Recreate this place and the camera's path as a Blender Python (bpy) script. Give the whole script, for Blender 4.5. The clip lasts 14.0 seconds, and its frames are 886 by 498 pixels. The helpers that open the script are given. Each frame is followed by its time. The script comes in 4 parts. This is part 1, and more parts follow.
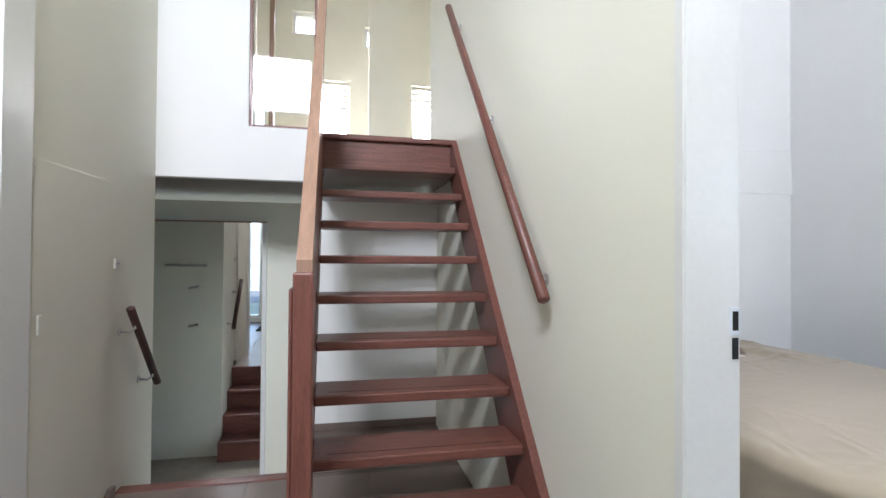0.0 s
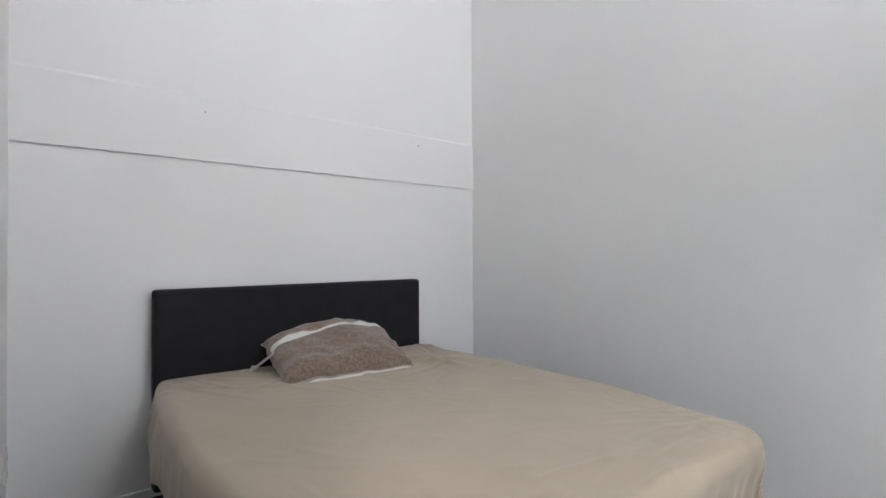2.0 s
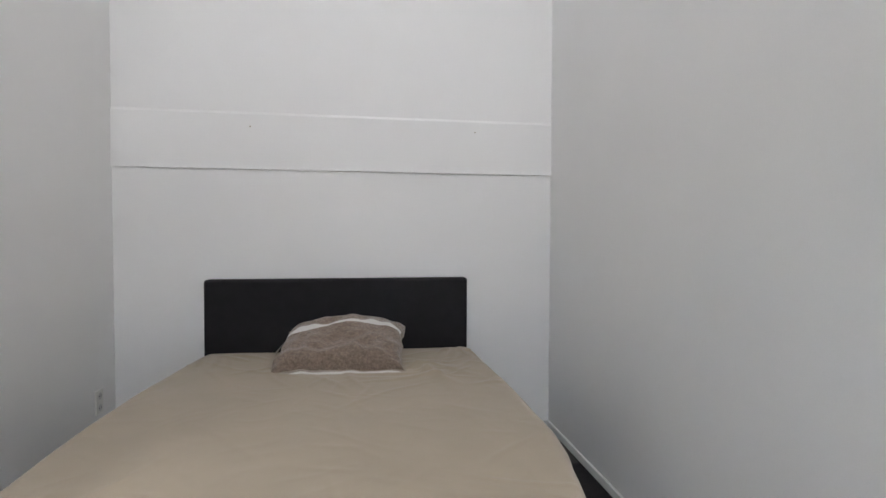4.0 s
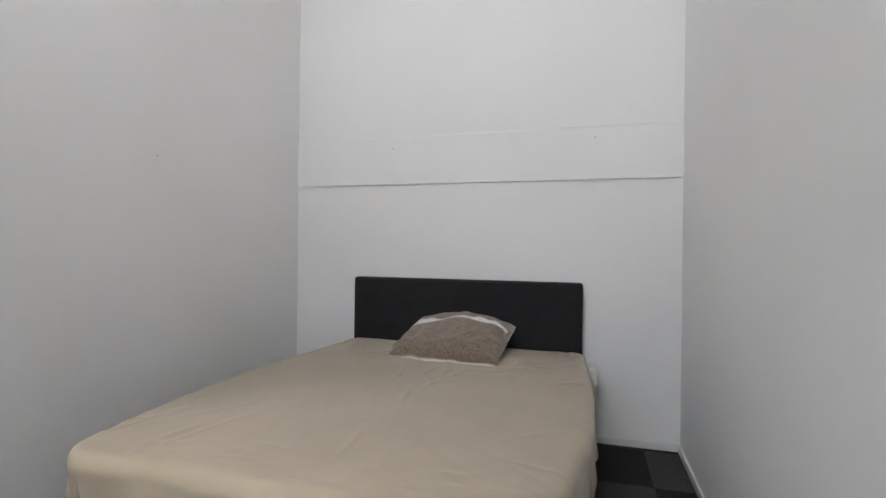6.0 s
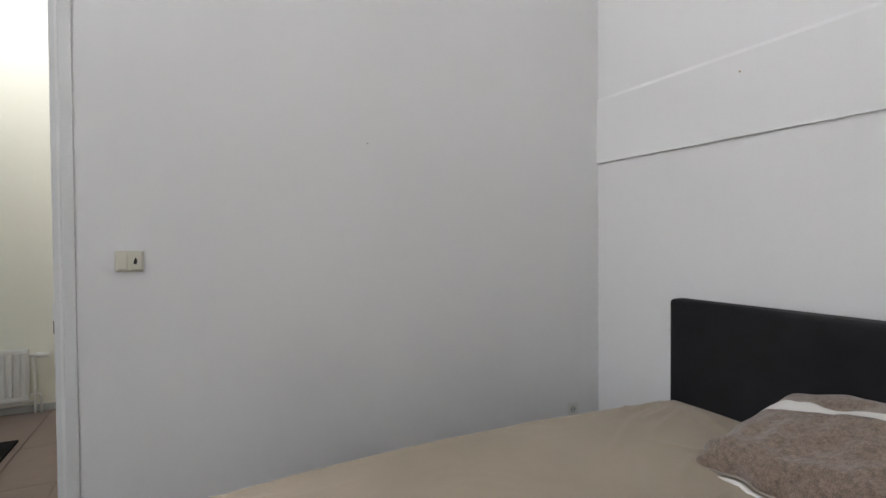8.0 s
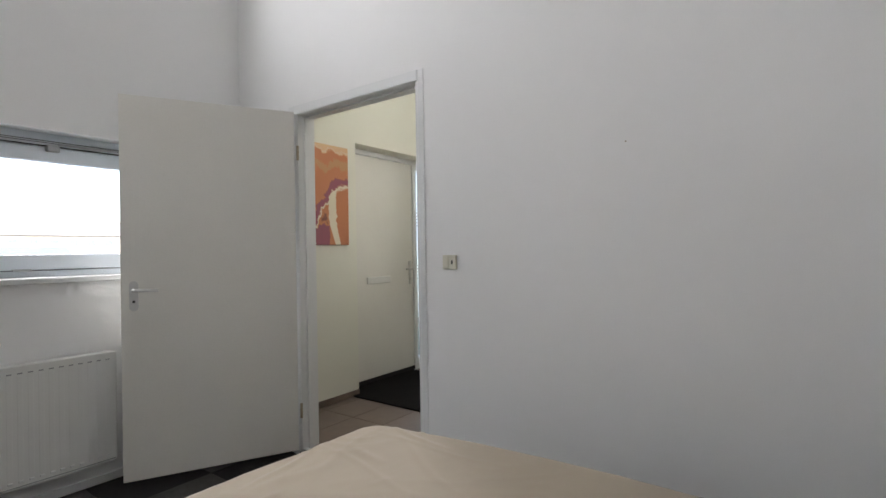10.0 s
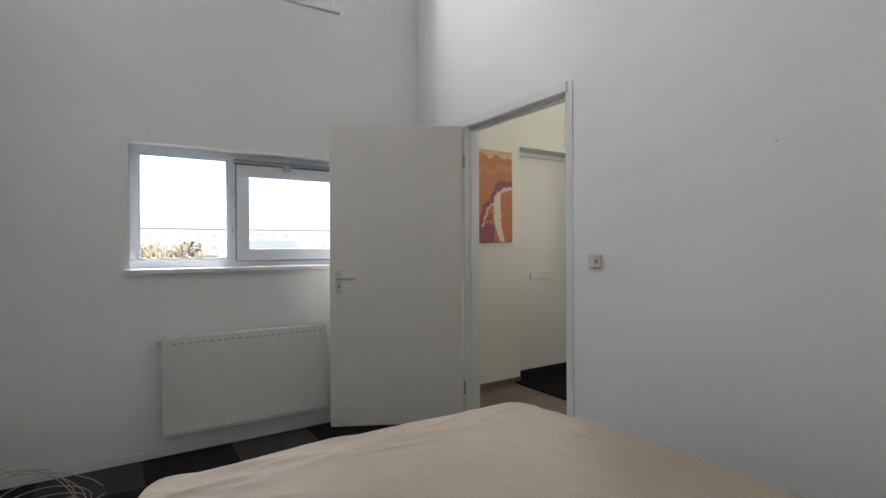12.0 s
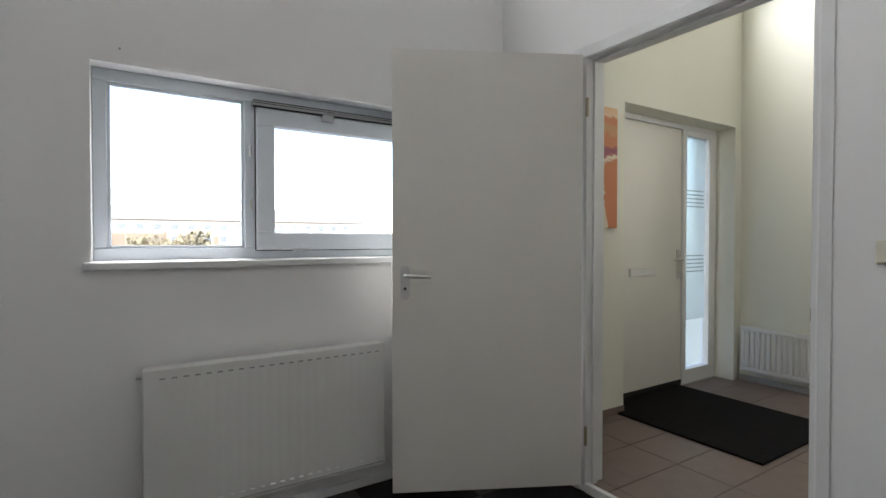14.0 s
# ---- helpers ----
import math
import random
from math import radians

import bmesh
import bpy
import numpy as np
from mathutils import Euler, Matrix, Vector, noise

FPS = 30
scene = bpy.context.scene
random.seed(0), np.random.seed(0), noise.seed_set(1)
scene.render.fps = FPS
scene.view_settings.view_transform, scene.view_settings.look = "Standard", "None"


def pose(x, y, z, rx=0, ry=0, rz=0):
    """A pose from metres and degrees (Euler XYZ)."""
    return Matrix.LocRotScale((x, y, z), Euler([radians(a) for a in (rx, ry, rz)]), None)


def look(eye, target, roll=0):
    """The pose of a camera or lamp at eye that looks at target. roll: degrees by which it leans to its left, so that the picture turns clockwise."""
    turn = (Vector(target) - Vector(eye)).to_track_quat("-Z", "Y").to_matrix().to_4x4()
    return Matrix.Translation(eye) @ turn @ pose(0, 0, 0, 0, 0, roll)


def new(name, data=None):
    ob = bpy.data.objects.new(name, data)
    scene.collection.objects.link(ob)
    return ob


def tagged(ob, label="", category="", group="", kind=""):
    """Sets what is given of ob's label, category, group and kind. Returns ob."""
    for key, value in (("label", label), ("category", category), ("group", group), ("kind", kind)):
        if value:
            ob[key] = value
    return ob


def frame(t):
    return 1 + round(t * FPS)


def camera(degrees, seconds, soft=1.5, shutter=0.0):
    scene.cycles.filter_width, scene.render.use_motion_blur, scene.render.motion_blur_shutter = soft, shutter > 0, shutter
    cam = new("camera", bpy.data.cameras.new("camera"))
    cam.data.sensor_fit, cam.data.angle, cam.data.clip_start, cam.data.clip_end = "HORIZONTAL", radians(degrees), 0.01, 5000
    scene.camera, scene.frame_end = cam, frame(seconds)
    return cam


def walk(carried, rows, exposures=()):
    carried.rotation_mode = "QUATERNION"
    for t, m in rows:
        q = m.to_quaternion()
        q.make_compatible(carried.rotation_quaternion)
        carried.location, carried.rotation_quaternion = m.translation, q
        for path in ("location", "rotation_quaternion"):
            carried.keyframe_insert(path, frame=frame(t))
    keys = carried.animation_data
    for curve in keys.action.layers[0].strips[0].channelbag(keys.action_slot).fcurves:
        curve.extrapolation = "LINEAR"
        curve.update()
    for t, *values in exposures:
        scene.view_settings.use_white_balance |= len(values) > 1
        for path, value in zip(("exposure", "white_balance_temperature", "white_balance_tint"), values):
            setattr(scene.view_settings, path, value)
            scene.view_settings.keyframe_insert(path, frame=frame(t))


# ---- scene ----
cam = camera(83.9, 14.0)
PATH = [
    (0, (-0.788, 0.853, 1.146), (-0.365, 2.808, 1.176), 0.4),
    (0.5, (-0.603, 0.933, 1.16), (0.261, 2.737, 1.18), 0.1),
    (1, (-0.413, 1.028, 1.158), (0.715, 2.68, 1.176), 0.1),
    (1.5, (-0.187, 1.101, 1.151), (1.069, 2.657, 1.167), -0.3),
    (2, (0.123, 1.238, 1.147), (1.38, 2.794, 1.171), -0.3),
    (2.2, (0.238, 1.266, 1.154), (1.477, 2.836, 1.172), -0.1),
    (4.3, (1.662, 0.85, 1.258), (1.722, 2.849, 1.217), 0.2),
    (4.5, (1.773, 0.831, 1.231), (1.678, 2.829, 1.213), 0.3),
    (5, (2.0, 0.735, 1.208), (1.625, 2.699, 1.206), 0.4),
    (5.5, (2.103, 0.709, 1.221), (1.598, 2.644, 1.21), 0.5),
    (6, (2.113, 0.739, 1.192), (1.551, 2.659, 1.19), 0.7),
    (6.5, (2.112, 1.007, 1.206), (1.452, 2.895, 1.184), 0.4),
    (7, (2.105, 1.322, 1.205), (1.169, 3.089, 1.188), 0.5),
    (7.5, (2.105, 1.697, 1.231), (0.75, 3.168, 1.2), -0.6),
    (8, (1.98, 2.082, 1.244), (0.199, 2.991, 1.208), -0.4),
    (8.5, (1.969, 2.508, 1.246), (-0.025, 2.662, 1.218), -0.9),
    (9, (1.948, 2.815, 1.229), (-0.01, 2.409, 1.199), -0.7),
    (9.2, (1.904, 2.911, 1.228), (-0.001, 2.305, 1.209), -0.9),
    (11.3, (2.099, 3.631, 1.262), (0.879, 2.047, 1.253), -0.3),
    (11.5, (2.1, 3.618, 1.265), (0.92, 2.003, 1.254), -0.3),
    (12, (2.063, 3.601, 1.256), (0.968, 1.927, 1.249), -0.3),
    (12.5, (2.056, 3.479, 1.249), (1.012, 1.773, 1.237), -0.3),
    (13, (2.015, 3.162, 1.23), (1.01, 1.433, 1.211), -0.1),
    (13.5, (1.982, 2.8, 1.209), (0.97, 1.075, 1.183), -0.1),
    (14, (1.889, 2.409, 1.215), (0.821, 0.718, 1.181), 0.0),
]
SHOTS = [(0.0, 2.97, 5940, 11), (1.0, 2.75, 6000, 11), (1.8, 2.61, 6220, 12), (4.3, 2.38, 6400, 12), (9.0, 2.40, 6380, 12), (12.0, 2.10, 6420, 12), (14.0, 2.08, 6380, 11)]
walk(cam, [(t, look(eye, target, roll)) for t, eye, target, roll in PATH], SHOTS)

# ---- world and light ----
world = bpy.data.worlds.new("sky")
scene.world = world
world.use_nodes = True
wn = world.node_tree.nodes
sky = wn.new("ShaderNodeTexSky")
sky.sky_type = "NISHITA"
sky.sun_disc = False
sky.sun_elevation = radians(38)
sky.sun_rotation = radians(20)
wn["Background"].inputs["Strength"].default_value = 0.15
world.node_tree.links.new(sky.outputs[0], wn["Background"].inputs["Color"])
sun = new("sun", bpy.data.lights.new("sun", "SUN"))
sun.data.energy, sun.data.angle, sun.data.color = 2.2, radians(0.5), (1.0, 0.95, 0.86)
sun.matrix_world = look((2.0, 6.0, 5.0), (0, 0, 0))


def opening_lamp(name, eye, target, w, h, watts, colour=(0.93, 0.97, 1.0)):
    """An area lamp at a window opening, standing in for the sky's light."""
    ob = new(name, bpy.data.lights.new(name, "AREA"))
    ob.data.shape, ob.data.size, ob.data.size_y, ob.data.energy, ob.data.color = "RECTANGLE", w, h, watts, colour
    ob.matrix_world = look(eye, target)
    return ob


opening_lamp("bedroom_upper_window_light", (1.38, -0.19, 3.47), (1.36, 4, 1.1), 1.2, 0.8, 8.8, (1.0, 0.99, 0.98))
opening_lamp("bedroom_window_light", (1.34, -0.95, 2.55), (1.3, 1.6, 0.3), 1.4, 0.8, 27, (1.0, 0.99, 0.98))
# Unseen lamp added to fill the hall; its high opening is assumed.
opening_lamp("hall_added_fill_light", (-1.60, -0.05, 3.54), (-1.45, 3.6, 0.0), 0.85, 0.8, 11.8, (1.0, 0.99, 0.98)).data.spread = radians(128)
opening_lamp("upper_room_window_light", (-0.8, 8.35, 2.95), (-0.9, 3, 2.4), 0.5, 1.3, 12, (1.0, 0.96, 0.88))
opening_lamp("upper_room_side_window_light", (0.52, 8.35, 2.95), (-0.4, 3, 2.4), 0.5, 1.3, 10, (1.0, 0.96, 0.88))


# ---- materials ----
def material(name, base, rough=0.6, metal=0.0, vary=0.08, scale=6.0, fine=180.0, bump=0.1, spec=0.5, sheen=0.0, stretch=(1, 1, 1), random_value=0.0, coat=0.0):
    """A surface with variation at two scales and a fine relief, in metres of the object's own space."""
    m = bpy.data.materials.new(name)
    m.use_nodes = True
    n, k = m.node_tree.nodes, m.node_tree.links
    b = n["Principled BSDF"]
    co = n.new("ShaderNodeTexCoord")
    mp = n.new("ShaderNodeMapping")
    mp.inputs["Scale"].default_value = stretch
    k.new(co.outputs["Object"], mp.inputs[0])
    big, small = n.new("ShaderNodeTexNoise"), n.new("ShaderNodeTexNoise")
    big.inputs["Scale"].default_value, small.inputs["Scale"].default_value = scale, fine
    big.inputs["Detail"].default_value, small.inputs["Detail"].default_value = 4, 3
    k.new(mp.outputs[0], big.inputs["Vector"])
    k.new(mp.outputs[0], small.inputs["Vector"])
    add = n.new("ShaderNodeMath")
    add.operation = "ADD"
    k.new(big.outputs[0], add.inputs[0])
    k.new(small.outputs[0], add.inputs[1])
    ramp = n.new("ShaderNodeValToRGB")
    ramp.color_ramp.elements[0].position, ramp.color_ramp.elements[1].position = 0.35, 0.65
    half = n.new("ShaderNodeMath")
    half.operation = "MULTIPLY"
    half.inputs[1].default_value = 0.5
    k.new(add.outputs[0], half.inputs[0])
    k.new(half.outputs[0], ramp.inputs[0])
    lo, hi = [max(0, c * (1 - vary)) for c in base], [min(1, c * (1 + vary)) for c in base]
    ramp.color_ramp.elements[0].color, ramp.color_ramp.elements[1].color = (*lo, 1), (*hi, 1)
    out = ramp.outputs[0]
    if random_value:
        info, hsv, mr = n.new("ShaderNodeObjectInfo"), n.new("ShaderNodeHueSaturation"), n.new("ShaderNodeMapRange")
        mr.inputs["To Min"].default_value, mr.inputs["To Max"].default_value = 1 - random_value, 1 + random_value
        k.new(info.outputs["Random"], mr.inputs[0])
        k.new(mr.outputs[0], hsv.inputs["Value"])
        k.new(out, hsv.inputs["Color"])
        out = hsv.outputs[0]
    k.new(out, b.inputs["Base Color"])
    b.inputs["Roughness"].default_value, b.inputs["Metallic"].default_value = rough, metal
    b.inputs["Specular IOR Level"].default_value, b.inputs["Sheen Weight"].default_value = spec, sheen
    b.inputs["Coat Weight"].default_value = coat
    if bump:
        bp = n.new("ShaderNodeBump")
        bp.inputs["Strength"].default_value, bp.inputs["Distance"].default_value = bump, 0.003
        k.new(add.outputs[0], bp.inputs["Height"])
        k.new(bp.outputs[0], b.inputs["Normal"])
    return m


def glass_material(name, rough=0.0, tint=(1, 1, 1)):
    m = bpy.data.materials.new(name)
    m.use_nodes = True
    b = m.node_tree.nodes["Principled BSDF"]
    b.inputs["Base Color"].default_value = (*tint, 1)
    b.inputs["Transmission Weight"].default_value, b.inputs["Roughness"].default_value, b.inputs["IOR"].default_value = 1.0, rough, 1.3
    return m


white_wall = material("white_wall_paint", (0.83, 0.825, 0.815), 0.75, vary=0.02, scale=1.3, fine=260, bump=0.06)
cream_wall = material("cream_wall_paint", (0.785, 0.775, 0.685), 0.75, vary=0.02, scale=1.3, fine=260, bump=0.06)
ceiling_paint = material("ceiling_paint", (0.8, 0.8, 0.79), 0.85, vary=0.02, scale=2, fine=200, bump=0.06)
gloss_white = material("white_gloss_paint", (0.76, 0.765, 0.755), 0.28, vary=0.02, scale=3, fine=90, bump=0.015)
door_paint = material("ivory_door_paint", (0.765, 0.745, 0.69), 0.4, vary=0.025, scale=2.5, fine=120, bump=0.015)
plastic_white = material("white_plastic", (0.74, 0.735, 0.70), 0.35, vary=0.02, scale=20, fine=300, bump=0.01)
ivory_plastic = material("ivory_plastic", (0.70, 0.67, 0.56), 0.35, vary=0.03, scale=20, fine=300, bump=0.01)
upvc = material("white_window_frame", (0.74, 0.79, 0.84), 0.3, vary=0.02, scale=6, fine=150, bump=0.01)
rad_paint = material("radiator_enamel", (0.74, 0.735, 0.71), 0.35, vary=0.015, scale=5, fine=150, bump=0.01)
merbau = material("red_brown_hardwood", (0.155, 0.058, 0.044), 0.42, vary=0.35, scale=7, fine=60, bump=0.05, stretch=(1, 12, 12), random_value=0.12, coat=0.1)
merbau_up = material("red_brown_hardwood_upright", (0.165, 0.060, 0.046), 0.4, vary=0.3, scale=7, fine=60, bump=0.05, stretch=(12, 12, 1), coat=0.1)
dark_wood = material("dark_groove_wood", (0.045, 0.018, 0.014), 0.6, vary=0.2, scale=20, fine=90, bump=0.05)
rail_wood = material("light_red_hardwood", (0.32, 0.195, 0.14), 0.38, vary=0.22, scale=6, fine=60, bump=0.05, stretch=(12, 2, 2), coat=0.2)
carpet = material("charcoal_carpet_tile", (0.013, 0.011, 0.012), 0.95, vary=0.35, scale=30, fine=420, bump=0.7, spec=0.1, sheen=0.05, random_value=0.3)
mat_fibre = material("black_coir_mat", (0.011, 0.010, 0.010), 0.95, vary=0.4, scale=30, fine=500, bump=1.0, spec=0.1)
floor_tile = material("taupe_floor_tile", (0.165, 0.122, 0.102), 0.42, vary=0.12, scale=8, fine=140, bump=0.06, random_value=0.05)
grout = material("grey_grout", (0.16, 0.13, 0.115), 0.9, vary=0.1, scale=20, fine=200, bump=0.2)
lower_carpet = material("beige_carpet", (0.36, 0.31, 0.25), 0.95, vary=0.12, scale=15, fine=400, bump=0.5, spec=0.1)
sheet_cloth = material("tan_cotton_sheet", (0.385, 0.32, 0.235), 0.65, vary=0.05, scale=5, fine=700, bump=0.12, spec=0.35, sheen=0.25)
black_cloth = material("black_upholstery", (0.012, 0.011, 0.013), 0.75, vary=0.25, scale=12, fine=600, bump=0.3, spec=0.3)
fleece = material("brown_fleece", (0.238, 0.178, 0.138), 0.95, vary=0.42, scale=70, fine=260, bump=1.0, spec=0.1, sheen=0.4)
seam_cloth = material("pale_seam_cloth", (0.42, 0.37, 0.32), 0.9, vary=0.2, scale=30, fine=400, bump=0.3, spec=0.1)
white_cloth = material("white_cotton", (0.74, 0.72, 0.69), 0.9, vary=0.05, scale=14, fine=500, bump=0.15, spec=0.2)
chrome = material("brushed_steel", (0.62, 0.61, 0.59), 0.28, 1.0, vary=0.06, scale=30, fine=200, bump=0.02)
brass = material("worn_hinge_metal", (0.42, 0.36, 0.27), 0.4, 1.0, vary=0.15, scale=40, fine=200, bump=0.05)
dark_gap = material("black_rubber", (0.012, 0.012, 0.012), 0.7, vary=0.2, scale=30, fine=200, bump=0.05)
grey_metal = material("grey_anodised_rail", (0.46, 0.47, 0.48), 0.45, metal=0.3, vary=0.05, scale=20, fine=200, bump=0.02)
# Grey for shade painted on the radiator; also the opener slide's own colour.
slot_grey = material("slot_shade_and_slide_grey", (0.30, 0.30, 0.30), 0.6, vary=0.1, scale=30, fine=200, bump=0.05)
# Shade inside the round socket well, put into a flat disc's grey.
socket_well = material("socket_well_shade_grey", (0.55, 0.55, 0.54), 0.45, vary=0.06, scale=30, fine=200, bump=0.02)
stone_sill = material("grey_stone_sill", (0.42, 0.43, 0.43), 0.5, vary=0.1, scale=18, fine=220, bump=0.05)
cable_white = material("white_cable", (0.52, 0.46, 0.41), 0.5, vary=0.05, scale=30, fine=200, bump=0.02)
clear_glass = glass_material("clear_glass")
frosted = glass_material("frosted_glass", 0.55, (0.84, 0.90, 0.92))
mirror_mat = material("mirror_silver", (0.93, 0.94, 0.93), 0.015, 1.0, vary=0.0, scale=3, fine=50, bump=0)


# ---- building blocks ----
def link(name, bm, mat, parent=None, label="", smooth=False):
    me = bpy.data.meshes.new(name)
    bm.to_mesh(me)
    bm.free()
    if smooth:
        for p in me.polygons:
            p.use_smooth = True
    me.materials.append(mat)
    ob = new(name, me)
    if parent:
        ob.parent = parent
    if label:
        ob["label"] = label
    return ob


def part(name, bm, mat, parent, label="", smooth=False):
    return link(name, bm, mat, parent, label, smooth)


def thing(name, label, category, m=None, group="", kind=""):
    ob = new(name)
    ob.empty_display_size = 0.1
    if m is not None:
        ob.matrix_world = m
    return tagged(ob, label, category, group, kind)


def box(x0, x1, y0, y1, z0, z1, bevel=0.0, bm=None, seg=2):
    own = bmesh.new()
    bmesh.ops.create_cube(own, size=1.0)
    for v in own.verts:
        v.co = Vector((x0 + (v.co.x + 0.5) * (x1 - x0), y0 + (v.co.y + 0.5) * (y1 - y0), z0 + (v.co.z + 0.5) * (z1 - z0)))
    if bevel:
        bmesh.ops.bevel(own, geom=own.edges[:], offset=bevel, segments=seg, affect="EDGES", profile=0.5)
    if bm is None:
        return own
    return merge(bm, own)


def merge(bm, own):
    tmp = bpy.data.meshes.new("tmp")
    own.to_mesh(tmp)
    own.free()
    bm.from_mesh(tmp)
    bpy.data.meshes.remove(tmp)
    return bm


def tube(points, radius, sides=10, bm=None, caps=True):
    """A round bar along a line of points."""
    own = bmesh.new() if bm is None else bm
    pts = [Vector(p) for p in points]
    rings, up = [], None
    for i, p in enumerate(pts):
        d = (pts[min(i + 1, len(pts) - 1)] - pts[max(i - 1, 0)]).normalized()
        if up is None:
            up = Vector((0, 0, 1)) if abs(d.z) < 0.9 else Vector((1, 0, 0))
        a = d.cross(up).normalized()
        up = a.cross(d).normalized()
        r = radius[i] if isinstance(radius, (list, tuple)) else radius
        rings.append([own.verts.new(p + (a * math.cos(2 * math.pi * j / sides) + up * math.sin(2 * math.pi * j / sides)) * r) for j in range(sides)])
    for r0, r1 in zip(rings, rings[1:]):
        for j in range(sides):
            own.faces.new((r0[j], r0[(j + 1) % sides], r1[(j + 1) % sides], r1[j]))
    if caps:
        own.faces.new(list(reversed(rings[0])))
        own.faces.new(rings[-1])
    bmesh.ops.recalc_face_normals(own, faces=own.faces[:])
    return own


def prism(outline, axis, lo, hi, bm=None):
    """Extrude a closed outline of (a, b) along an axis: x gives (y, z), y gives (x, z), z gives (x, y)."""
    own = bmesh.new() if bm is None else bm
    def put(a, b, c):
        return {"x": (c, a, b), "y": (a, c, b), "z": (a, b, c)}[axis]
    v0 = [own.verts.new(put(a, b, lo)) for a, b in outline]
    v1 = [own.verts.new(put(a, b, hi)) for a, b in outline]
    n = len(outline)
    own.faces.new(v0)
    own.faces.new(list(reversed(v1)))
    for i in range(n):
        own.faces.new((v0[i], v1[i], v1[(i + 1) % n], v0[(i + 1) % n]))
    bmesh.ops.recalc_face_normals(own, faces=own.faces[:])
    return own


def holed_wall(name, axis, at0, at1, a0, a1, z0, z1, holes, mat, label):
    """A wall slab between at0 and at1 on its thin axis, from a0 to a1 along it, with real openings (a, a, z, z)."""
    cuts = sorted({a0, a1, *[h[0] for h in holes], *[h[1] for h in holes]})
    levels = sorted({z0, z1, *[h[2] for h in holes], *[h[3] for h in holes]})
    bm = bmesh.new()
    solid = lambda a, z: a0 <= a <= a1 and z0 <= z <= z1 and not any(h[0] < a < h[1] and h[2] < z < h[3] for h in holes)
    na, nz = len(cuts) - 1, len(levels) - 1
    full = [[solid((cuts[i] + cuts[i + 1]) / 2, (levels[j] + levels[j + 1]) / 2) for j in range(nz)] for i in range(na)]
    verts = {}
    def v(i, j, s):
        if (i, j, s) not in verts:
            t = at1 if s else at0
            verts[i, j, s] = bm.verts.new((t, cuts[i], levels[j]) if axis == "x" else (cuts[i], t, levels[j]))
        return verts[i, j, s]
    for i in range(na):
        for j in range(nz):
            if not full[i][j]:
                continue
            for s in (0, 1):
                bm.faces.new((v(i, j, s), v(i + 1, j, s), v(i + 1, j + 1, s), v(i, j + 1, s)))
            if i == 0 or not full[i - 1][j]:
                bm.faces.new((v(i, j, 0), v(i, j + 1, 0), v(i, j + 1, 1), v(i, j, 1)))
            if i == na - 1 or not full[i + 1][j]:
                bm.faces.new((v(i + 1, j, 0), v(i + 1, j + 1, 0), v(i + 1, j + 1, 1), v(i + 1, j, 1)))
            if j == 0 or not full[i][j - 1]:
                bm.faces.new((v(i, j, 0), v(i + 1, j, 0), v(i + 1, j, 1), v(i, j, 1)))
            if j == nz - 1 or not full[i][j + 1]:
                bm.faces.new((v(i, j + 1, 0), v(i + 1, j + 1, 0), v(i + 1, j + 1, 1), v(i, j + 1, 1)))
    bmesh.ops.recalc_face_normals(bm, faces=bm.faces[:])
    return tagged(link(name, bm, mat), label, "wall", kind="structure")


def setting(name, bm, mat, label, category):
    return tagged(link(name, bm, mat), label, category, kind="structure")


# ---- structure: bedroom ----
W, L, H = 2.67, 4.03, 4.5          # bedroom width, length, height
DY0, DY1, DZ = 0.70, 1.70, 2.12    # bedroom door opening
YW, ZB = 0.09, -0.03               # window wall face, carpet level
T = 0.05                           # half of the partition
holed_wall("wall_window", "y", -0.21, YW, 0.0, W + 0.2, -0.3, H, [(0.50, 2.02, 1.133, 1.908), (0.72, 2.04, 3.03, 3.905)], white_wall, "white painted outer wall with window openings")
holed_wall("wall_bedside", "x", W, W + 0.2, YW, L + 0.2, -0.3, H, [], white_wall, "plain white painted bedroom wall")
holed_wall("wall_headboard", "y", L, L + 0.2, 0.0, W, -0.3, H, [], white_wall, "white painted wall behind the headboard")
holed_wall("wall_door_bedroom_side", "x", -T, 0.0, 0.0, L + 0.2, -0.3, H, [(DY0, DY1, -0.01, DZ)], white_wall, "white painted wall with the bedroom doorway")
holed_wall("wall_door_hall_side", "x", -0.11, -T, 0.0, 4.47, -1.2, 5.2, [(DY0, DY1, -0.01, DZ)], cream_wall, "cream painted hall wall beside the stairs")
setting("ceiling_bedroom", box(-0.05, W + 0.2, -0.3, L + 0.2, H, H + 0.15), ceiling_paint, "white painted high bedroom ceiling", "ceiling")
setting("trim_wall_band", prism([(L - 0.014, 1.645), (L, 1.645), (L, 1.99), (L - 0.006, 1.975)], "x", 0.0, W), white_wall, "shallow white boxed ledge across the wall", "trim")

# ---- structure: hall ----
XW = -2.62
# The upper hole is assumed, made only for the added hall lamp.
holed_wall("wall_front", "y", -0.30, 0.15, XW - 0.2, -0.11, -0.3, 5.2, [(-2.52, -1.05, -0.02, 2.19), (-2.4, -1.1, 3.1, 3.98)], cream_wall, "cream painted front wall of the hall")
holed_wall("wall_hall_far", "x", XW - 0.2, XW, 0.15, 2.72, -0.3, 5.2, [], cream_wall, "cream painted hall wall with radiator")
